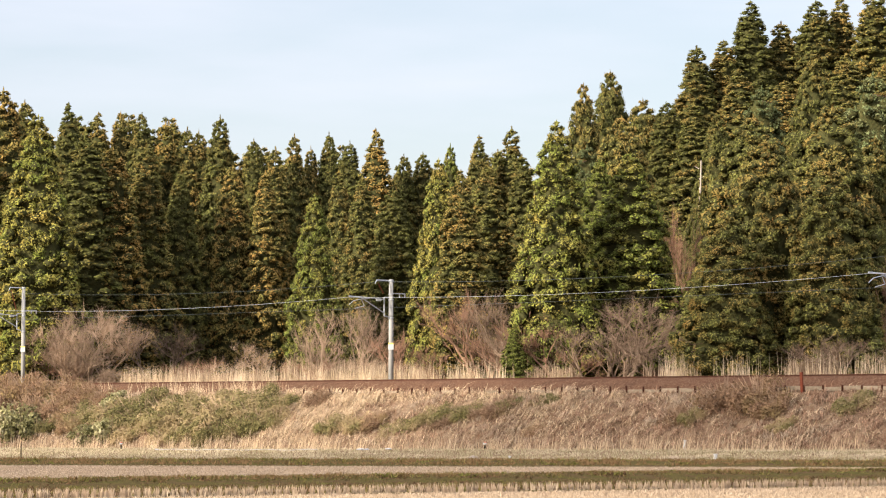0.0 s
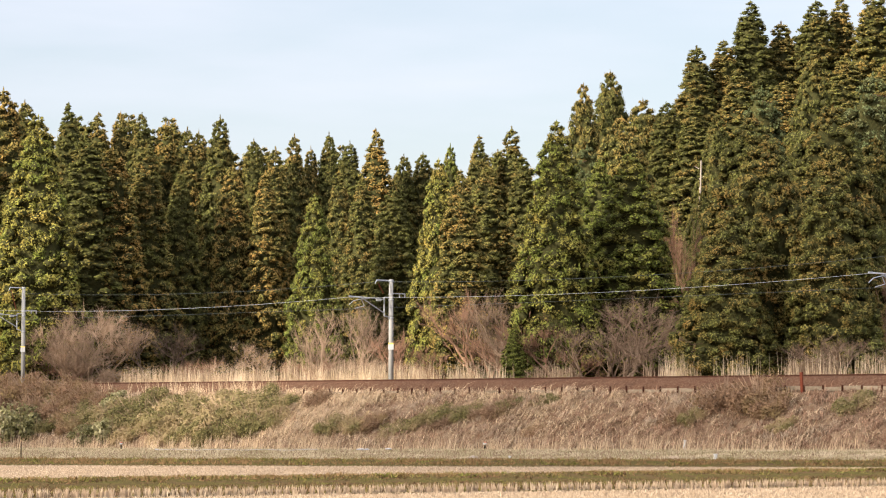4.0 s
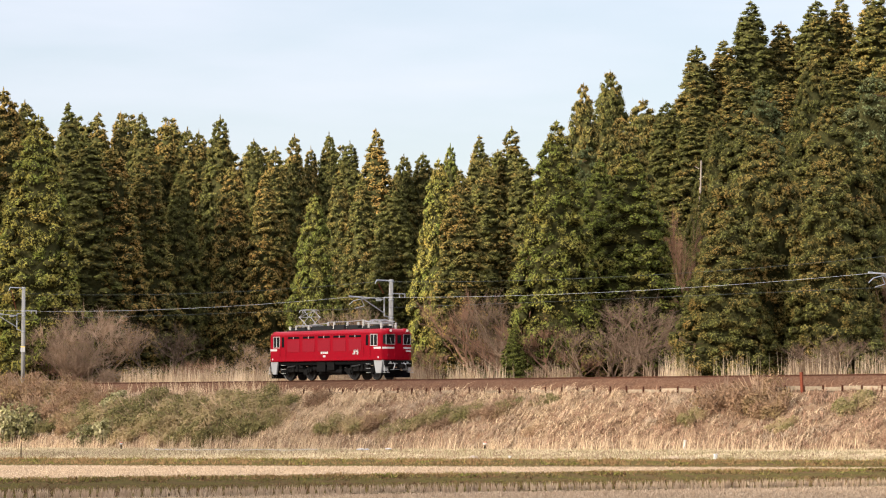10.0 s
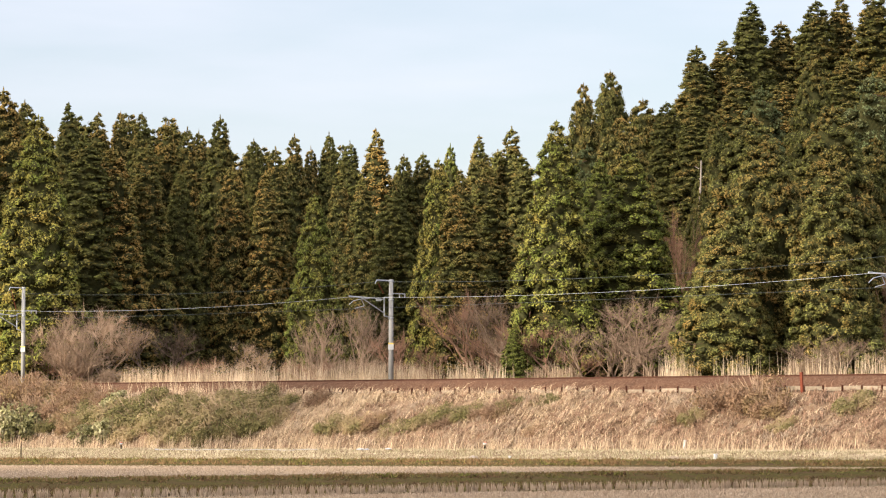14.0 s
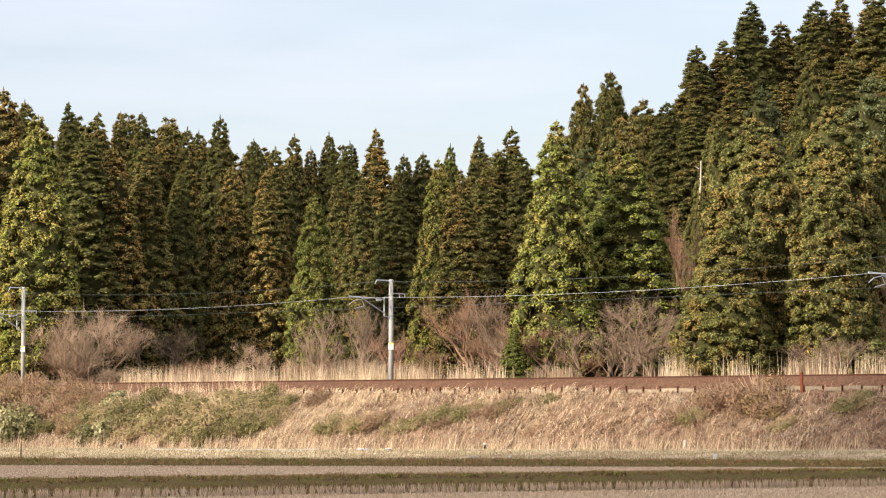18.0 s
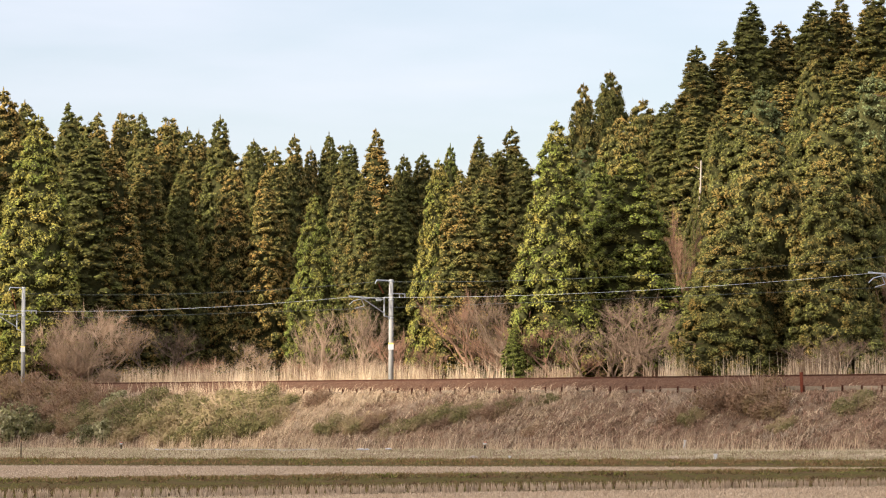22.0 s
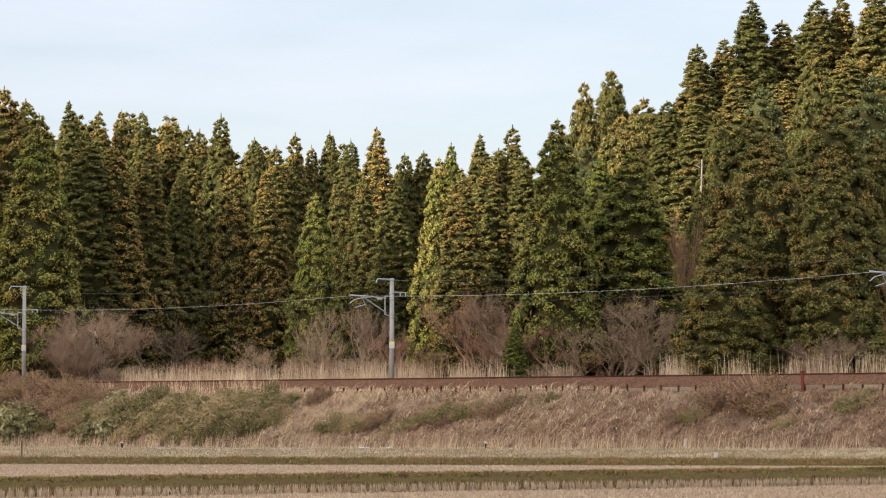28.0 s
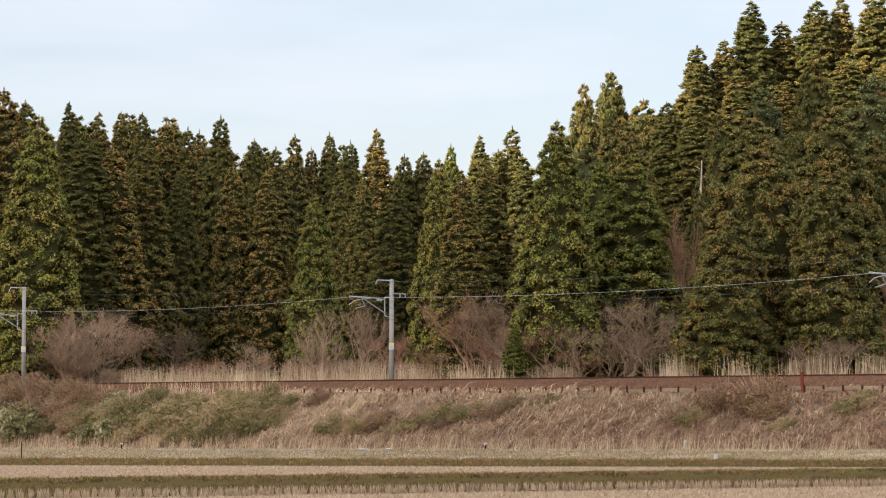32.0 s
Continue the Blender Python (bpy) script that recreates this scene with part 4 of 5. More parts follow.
blades_on(6, "shoulder_grass", M_REED, "dry reeds on the near side of the track", 1500, in_band(-62, -13, 3.2, 4.6, 0.05, 0.5, 8), (0.5, 1.5), (0.025, 0.05), (0.05, 0.4), "reeds")


def bank_blades(seed, line, width, height, x0, x1, n, k0, k1, material, label, tall=0.12):
    lv = Leaves(seed)
    rng = lv.rng
    x = rng.uniform(x0, x1, n)
    k = rng.uniform(k0, k1, n)
    y = np.array([on_line(line, a) for a in x]) + k * width
    z = np.maximum(0.09, height * np.clip(1.25 - np.abs(k - 0.6) * 1.6, 0, 1)) - 0.04
    h = rng.uniform(0.03, tall, n) * np.array([1 + 0.7 * wob(a, b, 0.9, 6) for a, b in zip(x, y)])
    a = rng.uniform(0, 6.28, n)
    lean = np.stack([np.cos(a), np.sin(a), 0 * a], axis=1) * (h * rng.uniform(0.3, 1.6, n))[:, None]
    lv.blades(np.column_stack([x, y, z]), lean, h, rng.uniform(0.04, 0.1, n), rng.uniform(-0.7, 0.7, n))
    tagged(hang("bank_grass", lv.mesh("bank_grass", material)), label, "grass", kind="stuff")


bank_blades(21, BUND_A, 3.7, 0.34, -26, 28, 17000, 0.35, 1.15, M_BUNDGRASS, "short green grass on the field bank", 0.17)
bank_blades(22, BUND_A, 3.7, 0.34, -26, 28, 32000, -3.0, 0.5, M_DEADGRASS, "dead brown grass on the flank of the field bank", 0.16)
bank_blades(23, BUND_B, 4.6, 0.3, -30, 28, 22000, 0.1, 1.15, M_BUNDGRASS, "short green and brown grass on the far field bank", 0.2)


def stubble(seed, name, label, line, start, rows, row_gap, hill_gap, x0, x1, keep, blades=5, height=0.24, fan=1.1, girth=0.042):
    """Rice stubble in rows parallel to a bank."""
    lv = Leaves(seed)
    rng = lv.rng
    d = Vector((line[1][0] - line[0][0], line[1][1] - line[0][1])).normalized()
    pts = []
    for j in range(rows):
        x = x0
        while x < x1:
            px, py = x + rng.normal(0, 0.025), on_line(line, x) + start - j * row_gap + rng.normal(0, 0.03)
            if keep(px, py):
                pts.append((px, py))
            x += hill_gap * d.x
    p = np.repeat(np.array(pts), blades, axis=0)
    n = len(p)
    off = rng.normal(0, girth, (n, 2))
    foot = np.column_stack([p + off, np.full(n, 0.02)])
    h = rng.uniform(0.5, 1.1, n) * height
    lean = np.column_stack([off * fan + rng.normal(0, 0.03, (n, 2)), np.zeros(n)])
    lv.blades(foot, lean, h, rng.uniform(0.6, 1.3, n) * girth * 1.2, rng.uniform(-0.6, 0.6, n))
    tagged(hang(name, lv.mesh(name, M_STUBBLE)), label, "stubble", kind="stuff")


def in_view(x, y):
    return y > 92 and abs(x) < 0.155 * y


stubble(30, "rice_stubble", "row of tall cut rice stubble along the bank", BUND_A, -12.4, 1, 0.34, 0.31, -18, 22, in_view, 40, 0.36, 0.7, 0.04)
stubble(31, "rice_stubble", "rows of cut pale rice stubble", BUND_A, -14.2, 38, 0.4, 0.3, -18, 22, in_view, 8, 0.14, 1.8)
stubble(32, "rice_stubble", "faint rows of old rice stubble", BUND_A, 52.0, 160, 0.3, 0.34, -24, 22,
        lambda x, y: on_line(BUND_A, x) + 3.4 < y < on_line(BUND_B, x) + 0.3 and abs(x) < 0.155 * y, 3, 0.09)


# ---- overhead line ----
def build_mast(u, lamp_plate=0.0, tube_top=6.12, top=7.45, label_side="a"):
    """A concrete mast behind the track with its hinged cantilever; local y points to the track."""
    p = at(u, -3.55, RAIL)
    ob = thing("overhead_line_mast", "round grey concrete mast carrying the overhead line", "mast", "masts along the line", pose(p.x, p.y, p.z, 0, 0, 180 - 50.33))
    bm = bmesh.new()
    rod(bm, (0, 0, -1.4), (0, 0, top), 0.2, 0.15, 18)
    part("pole", bm, M_CONCRETE, ob, smooth=True)
    for z in (top - 0.12, 6.35, 5.95, 4.6):
        part("clamp", rod(bmesh.new(), (0, 0, z - 0.05), (0, 0, z + 0.05), 0.19, 0.19, 16), M_STEEL, ob, "steel clamp band")
    part("number_plate", box(bmesh.new(), (-0.145, 0.12, 2.45 + lamp_plate), (0.4, 0.04, 0.4), rz=50, bevel=0.01), M_WHITE, ob, "small white plate")
    part("yellow_plate", box(bmesh.new(), (-0.145, 0.12, 2.7 + lamp_plate), (0.38, 0.04, 0.12), rz=50, bevel=0.01), M_YELLOW, ob, "small yellow plate")
    bm = bmesh.new()
    rod(bm, (0, 0, 6.1), (0, 0.65, 6.1), 0.04)
    rod(bm, (0, 0.65, 6.1), (0, 0.65, 4.75), 0.045)
    rod(bm, (0, 0.65, 4.75), (0, 0, 4.62), 0.04)
    part("hinge_frame", bm, M_STEEL, ob, "bent steel hinge frame")
    bm = bmesh.new()
    rod(bm, (0, 0.65, 5.95), (0, 2.1, 6.04), 0.035)
    rod(bm, (0, 2.1, 6.04), (0, 3.95, tube_top), 0.05)
    rod(bm, (0, 2.0, 6.0), (0, 2.9, 5.92), 0.035)
    rod(bm, (0, 2.9, 5.92), (0, 3.55, 5.78), 0.033)
    rod(bm, (0, 3.55, 5.78), (0, 3.95, 5.5), 0.03)
    part("cantilever_tube", bm, M_STEEL, ob, "long steel cantilever tube")
    bm = bmesh.new()
    rod(bm, (0, 0.65, 4.95), (0, 2.75, 6.02), 0.045)
    part("cantilever_brace", bm, M_STEEL, ob)
    bm = bmesh.new()
    rod(bm, (0, 2.75, 5.86), (0, 2.5, 5.45), 0.03)
    rod(bm, (0, 2.5, 5.45), (0, 3.4, 5.24), 0.025)
    part("steady_arm", bm, M_STEEL, ob)
    for y in (0.95, 1.2):
        bm = bmesh.new()
        rod(bm, (0, y, 5.88), (0, y + 0.16, 5.9), 0.075, None, 12)
        part("insulator", bm, M_INSULATOR, ob)
    bm = bmesh.new()
    rod(bm, (0, 0, top - 0.1), (0, 1.35, top - 0.08), 0.045)
    rod(bm, (0, 1.35, top - 0.08), (0, 1.5, top - 0.35), 0.035)
    part("top_bracket", bm, M_STEEL, ob)
    bm = bmesh.new()
    rod(bm, (0, 1.25, top - 0.25), (0, 0.72, 6.4), 0.03)
    part("stay", bm, M_RUST_POST, ob, "rust-red stay rod")
    bm = bmesh.new()
    rod(bm, (0, 0, 6.42), (0, -1.35, 6.4), 0.035)
    part("rear_arm", bm, M_STEEL, ob)
    for y in (-0.8, -1.3):
        bm = bmesh.new()
        rod(bm, (0, y, 6.42), (0, y, 6.12), 0.06, 0.04, 10)
        part("insulator", bm, M_INSULATOR, ob)
    return ob


MAST_U = (-163.5, -112.5, -61.3, -10.3, 40.7, 91.7)
for _u in MAST_U:
    build_mast(_u, *((0.55, 6.35, 8.45) if _u < -50 else ()))


def wire(name, label, v, z, sag, r, material, spans, rise=0.0):
    """A wire hung from mast to mast; rise: how much higher the tall masts carry it."""
    def level(u):
        return z + rise * (1 - step(u, -61.3, -10.3))

    ob_mesh = bmesh.new()
    pts = []
    for u0, u1 in spans:
        for i in range(13):
            k = i / 13
            pts.append(at(u0 + (u1 - u0) * k, v, RAIL + level(u0) + (level(u1) - level(u0)) * k - sag * 4 * k * (1 - k)))
    pts.append(at(spans[-1][1], v, RAIL + level(spans[-1][1])))
    tube_path(ob_mesh, pts, [r] * len(pts), 5)
    tagged(part(name, ob_mesh, material, None, smooth=True), label, "wire", "overhead wires")


SPANS = list(zip(MAST_U, MAST_U[1:]))
wire("messenger_wire", "grey messenger wire of the overhead line", 0.4, 6.05, 0.45, 0.010, M_WIRE, SPANS, 0.3)
wire("contact_wire", "thin dark contact wire over the track", 0.0, 5.2, 0.05, 0.008, M_WIRE_DARK, SPANS, 0.3)
wire("feeder_wire", "dark feeder wire on the mast tops", -2.2, 7.25, 0.5, 0.009, M_WIRE_DARK, SPANS, 0.65)


def build_droppers():
    for u0, u1 in SPANS[1:4]:
        for i in range(1, 10):
            k = i / 10
            top = 6.05 - 0.45 * 4 * k * (1 - k)
            low = 5.2 - 0.05 * 4 * k * (1 - k)
            a, b = at(u0 + (u1 - u0) * k, 0.4, RAIL + top), at(u0 + (u1 - u0) * k, 0.0, RAIL + low)
            bm = bmesh.new()
            rod(bm, a, b, 0.006, None, 4)
            tagged(part("dropper", bm, M_WIRE_DARK, None), "thin dropper between the overhead wires", "wire", "droppers of the overhead line")


build_droppers()


# ---- retaining boards along the near shoulder ----
def build_boards():
    rnd = random.Random(12)
    fence = thing("retaining_fence", "low fence of concrete boards and rusty posts along the ballast", "fence")
    post, board = bmesh.new(), bmesh.new()
    box(post, (0, 0, 0), (0.09, 0.09, 0.7), bevel=0.012)
    box(board, (0, 0, 0), (1.42, 0.06, 0.24), bevel=0.012)
    p_me, b_me = bpy.data.meshes.new("post"), bpy.data.meshes.new("board")
    post.to_mesh(p_me), board.to_mesh(b_me)
    p_me.materials.append(M_POST), b_me.materials.append(M_BOARD)
    for i in range(-3, 34):
        u = -6.0 + i * 1.55
        p = at(u, 4.25, RAIL - 1.02 + rnd.uniform(-0.05, 0.05))
        hang("post", p_me, fence, "", pose(p.x, p.y, p.z, rnd.uniform(-5, 5), rnd.uniform(-7, 7), -50.33))
        if rnd.random() < 0.45 + 0.5 * step(u, 16, 26):
            q = at(u + 0.775, 4.18, RAIL - 0.98 + 0.1 * step(u, 24, 30) + rnd.uniform(-0.06, 0.03))
            hang("board", b_me, fence, "", pose(q.x, q.y, q.z, 0, rnd.uniform(-1.5, 1.5), -50.33))


build_boards()


def build_markers():
    p = at(38.85, 4.3, RAIL)
    ob = thing("rusty_marker_post", "thick rust-red steel post beside the track", "post", m=pose(p.x, p.y, RAIL - 1.2, 0, -3, -50.33))
    boxed("shaft", (0, 0, 0.6), (0.2, 0.1, 1.35), M_RUST_POST, ob)
    boxed("head", (0, 0, 1.24), (0.22, 0.12, 0.1), M_RUST_POST, ob)
    # pegs on the field edge
    for x, y, h, w, mat, lab in ((14.3, 181.5, 0.65, 0.13, M_WHITE, "white concrete boundary peg in the grass"), (14.6, 164.5, 0.35, 0.15, M_WHITE, "short pale water-gate peg on the bank"),
                                 (3.64, 168, 0.35, 0.1, M_WHITE, "small white peg on the bank")):
        z = ground_z(x, y)
        ob = thing("boundary_peg", lab, "peg", m=pose(x, y, z - 0.1, 0, 2, 20))
        boxed("shaft", (0, 0, h / 2), (w, w, h), mat, ob)
        boxed("cap", (0, 0, h + 0.02), (w * 1.2, w * 1.2, 0.05), M_WHITE, ob)
    x, y = -23.8, 173
    ob = thing("thin_stake", "thin dark stake in the field verge", "stake", m=pose(x, y, ground_z(x, y) - 0.1))
    boxed("shaft", (0, 0, 0.55), (0.05, 0.05, 1.1), M_DARK, ob, bevel=0.004)
    boxed("tip", (0, 0, 1.12), (0.06, 0.06, 0.05), M_RUST_POST, ob, bevel=0.004)
    for x, y in ((-23.4, 223), (2.65, 194), (15.6, 186)):
        ob = thing("marker_stake", "short stake with a red and white top in the grass", "stake", "marker stakes on the verge", pose(x, y, ground_z(x, y) - 0.05, 3, -2, 15))
        boxed("shaft", (0, 0, 0.2), (0.09, 0.09, 0.4), M_DARK, ob, bevel=0.006)
        boxed("white_top", (0, 0, 0.44), (0.2, 0.14, 0.12), M_WHITE, ob, bevel=0.02)
        boxed("red_cap", (0.02, 0, 0.52), (0.14, 0.12, 0.06), M_ORANGE, ob, bevel=0.015)
    rnd = random.Random(4)
    for x, y, s in ((-5.3, 198, 0.28), (-4.9, 197.6, 0.18), (-3.5, 198, 0.24), (-19.6, 210, 0.16)):
        bm = bmesh.new()
        bmesh.ops.create_icosphere(bm, subdivisions=2, radius=s)
        for v in bm.verts:
            v.co *= 1 + 0.5 * noise.noise(v.co * 4 + Vector((x, y, 0)))
            v.co.z *= 0.22
        ob = tagged(part("plastic_sheet", bm, M_TARP, None, m=pose(x, y, ground_z(x, y) + 0.1)), "crumpled pale plastic sheet lying in the grass", "litter", "litter on the verge")
    bm = bmesh.new()
    tube_path(bm, [Vector((x, y, ground_z(x, y) + 0.12 + 0.03 * math.sin(x * 2))) for x, y in ((-19.5 + i * 0.6, 208 - i * 0.5) for i in range(20))], [0.012] * 20, 6)
    tagged(part("garden_hose", bm, M_TARP, None), "thin pale hose lying along the verge", "hose")
    for x, y, s, mat, nm, lab in ((1.6, 158.5, 0.28, M_SLEEPER, "stone", "grey stone on the field bank"), (11.6, 153.5, 0.35, M_STRAW, "straw_heap", "small heap of pale straw on the bank")):
        bm = bmesh.new()
        bmesh.ops.create_icosphere(bm, subdivisions=3, radius=s)
        for v in bm.verts:
            v.co *= 1 + 0.35 * noise.noise(v.co * 3.5)
            v.co.z *= 0.6
        tagged(part(nm, bm, mat, None, m=pose(x, y, 0.3)), lab, nm.replace("_", " "))
    # dead standing trunks on the hillside
    for x, y, top, r in ((20.4, 243, 22.6, 0.09), (22.5, 285, 26.8, 0.07)):
        z = ground_z(x, y) - 0.3
        ob = thing("dead_snag", "bleached dead trunk standing in the wood", "dead tree", "dead trunks in the wood", pose(x, y, z))
        bm = bmesh.new()
        h = top - z
        tube_path(bm, [Vector((0.15 * math.sin(i), 0.1 * math.cos(i * 2), h * i / 8)) for i in range(9)], [r * (1.6 - i / 8) for i in range(9)], 7)
        part("trunk", bm, M_SNAG, ob, smooth=True)
        for k in range(3):
            a = rnd.uniform(0, 6.28)
            b = Vector((0, 0, h * (0.86 + 0.05 * k)))
            bm = bmesh.new()
            tube_path(bm, [b, b + Vector((math.cos(a) * 0.5, math.sin(a) * 0.5, 0.25))], [0.03, 0.012], 5)
            part("limb", bm, M_SNAG, ob)


build_markers()


# ---- the locomotive ----
def plan_ring(inset, z):
    """The outline of the body seen from above, with shallow bent ends, drawn in by inset."""
    w, l = 1.4 - inset, 6.7 - inset
    half = [(l, -0.42), (l, 0.42), (l - 0.07, w * 0.72), (l - 0.24, w - 0.07), (l - 0.34, w)]
    ring = half + [(-x, y) for x, y in reversed(half[1:])] + [(-half[0][0], half[0][1])]
    ring += [(-x, -y) for x, y in half[2:]][:3] + [(x, -y) for x, y in reversed(half[2:])]
    return [(x, y, z) for x, y in ring]


def loft(bm, rings, cap=True):
    rows = [[bm.verts.new(p) for p in r] for r in rings]
    n = len(rows[0])
    for r0, r1 in zip(rows, rows[1:]):
        for k in range(n):
            bm.faces.new((r0[k], r0[(k + 1) % n], r1[(k + 1) % n], r1[k]))
    if cap:
        bm.faces.new(rows[-1])
        bm.faces.new(list(reversed(rows[0])))
    bmesh.ops.recalc_face_normals(bm, faces=bm.faces)


def build_pantograph(name, loco, x, raised):
    """A diamond pantograph: base frame, lower and upper arms, collector head."""
    pan = part(name, box(bmesh.new(), (x, -0.55, 3.98), (1.8, 0.06, 0.07)), M_ALU, loco,
               "raised diamond pantograph" if raised else "folded diamond pantograph")
    part("base_bar", box(bmesh.new(), (x, 0.55, 3.98), (1.8, 0.06, 0.07)), M_ALU, pan)
    for dx in (-0.75, 0.75):
        part("cross_bar", box(bmesh.new(), (x + dx, 0, 3.98), (0.06, 1.3, 0.07)), M_ALU, pan)
    z0, zk, zt = (4.02, 4.62, 5.14) if raised else (4.02, 4.12, 4.24)
    k = 0.55 if raised else 0.95
    for s in (-1, 1):
        for y in (-0.55, 0.55):
            part("lower_arm", rod(bmesh.new(), (x + s * 0.25, y * 0.9, z0), (x - s * k, y, zk), 0.028), M_ALU, pan)
            part("upper_arm", rod(bmesh.new(), (x - s * k, y, zk), (x + s * 0.18, y * 0.75, zt), 0.02), M_ALU, pan)
        part("knee_bar", rod(bmesh.new(), (x - s * k, -0.62, zk), (x - s * k, 0.62, zk), 0.022), M_ALU, pan)
        part("cross_stay", rod(bmesh.new(), (x - s * k, -0.5, zk), (x + s * 0.18, 0.4, zt), 0.014), M_ALU, pan)
    head = bmesh.new()
    for dx in (-0.18, 0.18):
        rod(head, (x + dx, -0.55, zt), (x + dx, 0.55, zt), 0.03)
        for s in (-1, 1):
            rod(head, (x + dx, s * 0.55, zt), (x + dx, s * 0.78, zt - 0.1), 0.025)
            rod(head, (x + dx, s * 0.78, zt - 0.1), (x + dx, s * 0.84, zt - 0.22), 0.022)
    part("collector_head", head, M_ALU, pan)


def build_bogie(loco, x):
    bogie = part("bogie", box(bmesh.new(), (x, 0, 0.8), (0.6, 2.0, 0.35), bevel=0.03), M_BOGIE, loco, "grimy bogie with springs and dampers")
    for s in (-1, 1):
        part("side_frame", box(bmesh.new(), (x, s * 1.02, 0.72), (3.7, 0.14, 0.26), bevel=0.03), M_BOGIE, bogie)
    for s in (-1, 1):
        y = s * 1.08
        for dx in (-1.25, 1.25):
            part("axle_box", box(bmesh.new(), (x + dx, y, 0.56), (0.42, 0.2, 0.36), bevel=0.04), M_BOGIE, bogie)
            for k in (-0.3, 0.3):
                part("axle_spring", rod(bmesh.new(), (x + dx + k, y, 0.5), (x + dx + k, y, 0.95), 0.075, None, 10), M_BOGIE, bogie)
            part("brake_block", box(bmesh.new(), (x + dx + (0.66 if dx < 0 else -0.66), s * 0.6, 0.55), (0.12, 0.2, 0.4), ry=8, bevel=0.02), M_BOGIE, bogie)
        for k in (-0.22, 0.22):
            part("body_spring", rod(bmesh.new(), (x + k, y, 0.62), (x + k, y, 1.15), 0.12, None, 12), M_BOGIE, bogie)
        part("damper", rod(bmesh.new(), (x - 0.9, y + s * 0.1, 0.95), (x + 0.1, y + s * 0.1, 1.05), 0.05), M_DAMPER, bogie, "grey damper rod")
        part("brake_cylinder", rod(bmesh.new(), (x + 0.55, y + s * 0.05, 0.95), (x + 1.0, y + s * 0.05, 0.92), 0.1, None, 12), M_BOGIE, bogie)
        part("sand_pipe", rod(bmesh.new(), (x - 1.95, s * 0.95, 0.9), (x - 1.75, s * 0.6, 0.12), 0.025), M_STEEL, bogie)


def build_wheelset(loco, x):
    """Two wheels on an axle; its own origin is on the axle, which turns."""
    axle = part("wheelset", rod(bmesh.new(), (0, -0.75, 0), (0, 0.75, 0), 0.085, None, 12), M_WHEEL, loco, "steel wheelset", pose(x, 0, 0.56))
    for s in (-1, 1):
        bm = bmesh.new()
        rod(bm, (0, s * 0.53, 0), (0, s * 0.66, 0), 0.56, None, 28)
        rod(bm, (0, s * 0.50, 0), (0, s * 0.53, 0), 0.59, None, 28)
        for k in range(6):
            a = k * math.pi / 3
            box(bm, (0.28 * math.cos(a), s * 0.67, 0.28 * math.sin(a)), (0.09, 0.03, 0.3), ry=-math.degrees(a) + 90)
        rod(bm, (0, s * 0.65, 0), (0, s * 0.74, 0), 0.13, None, 14)
        part("wheel", bm, M_WHEEL, axle)
    return axle


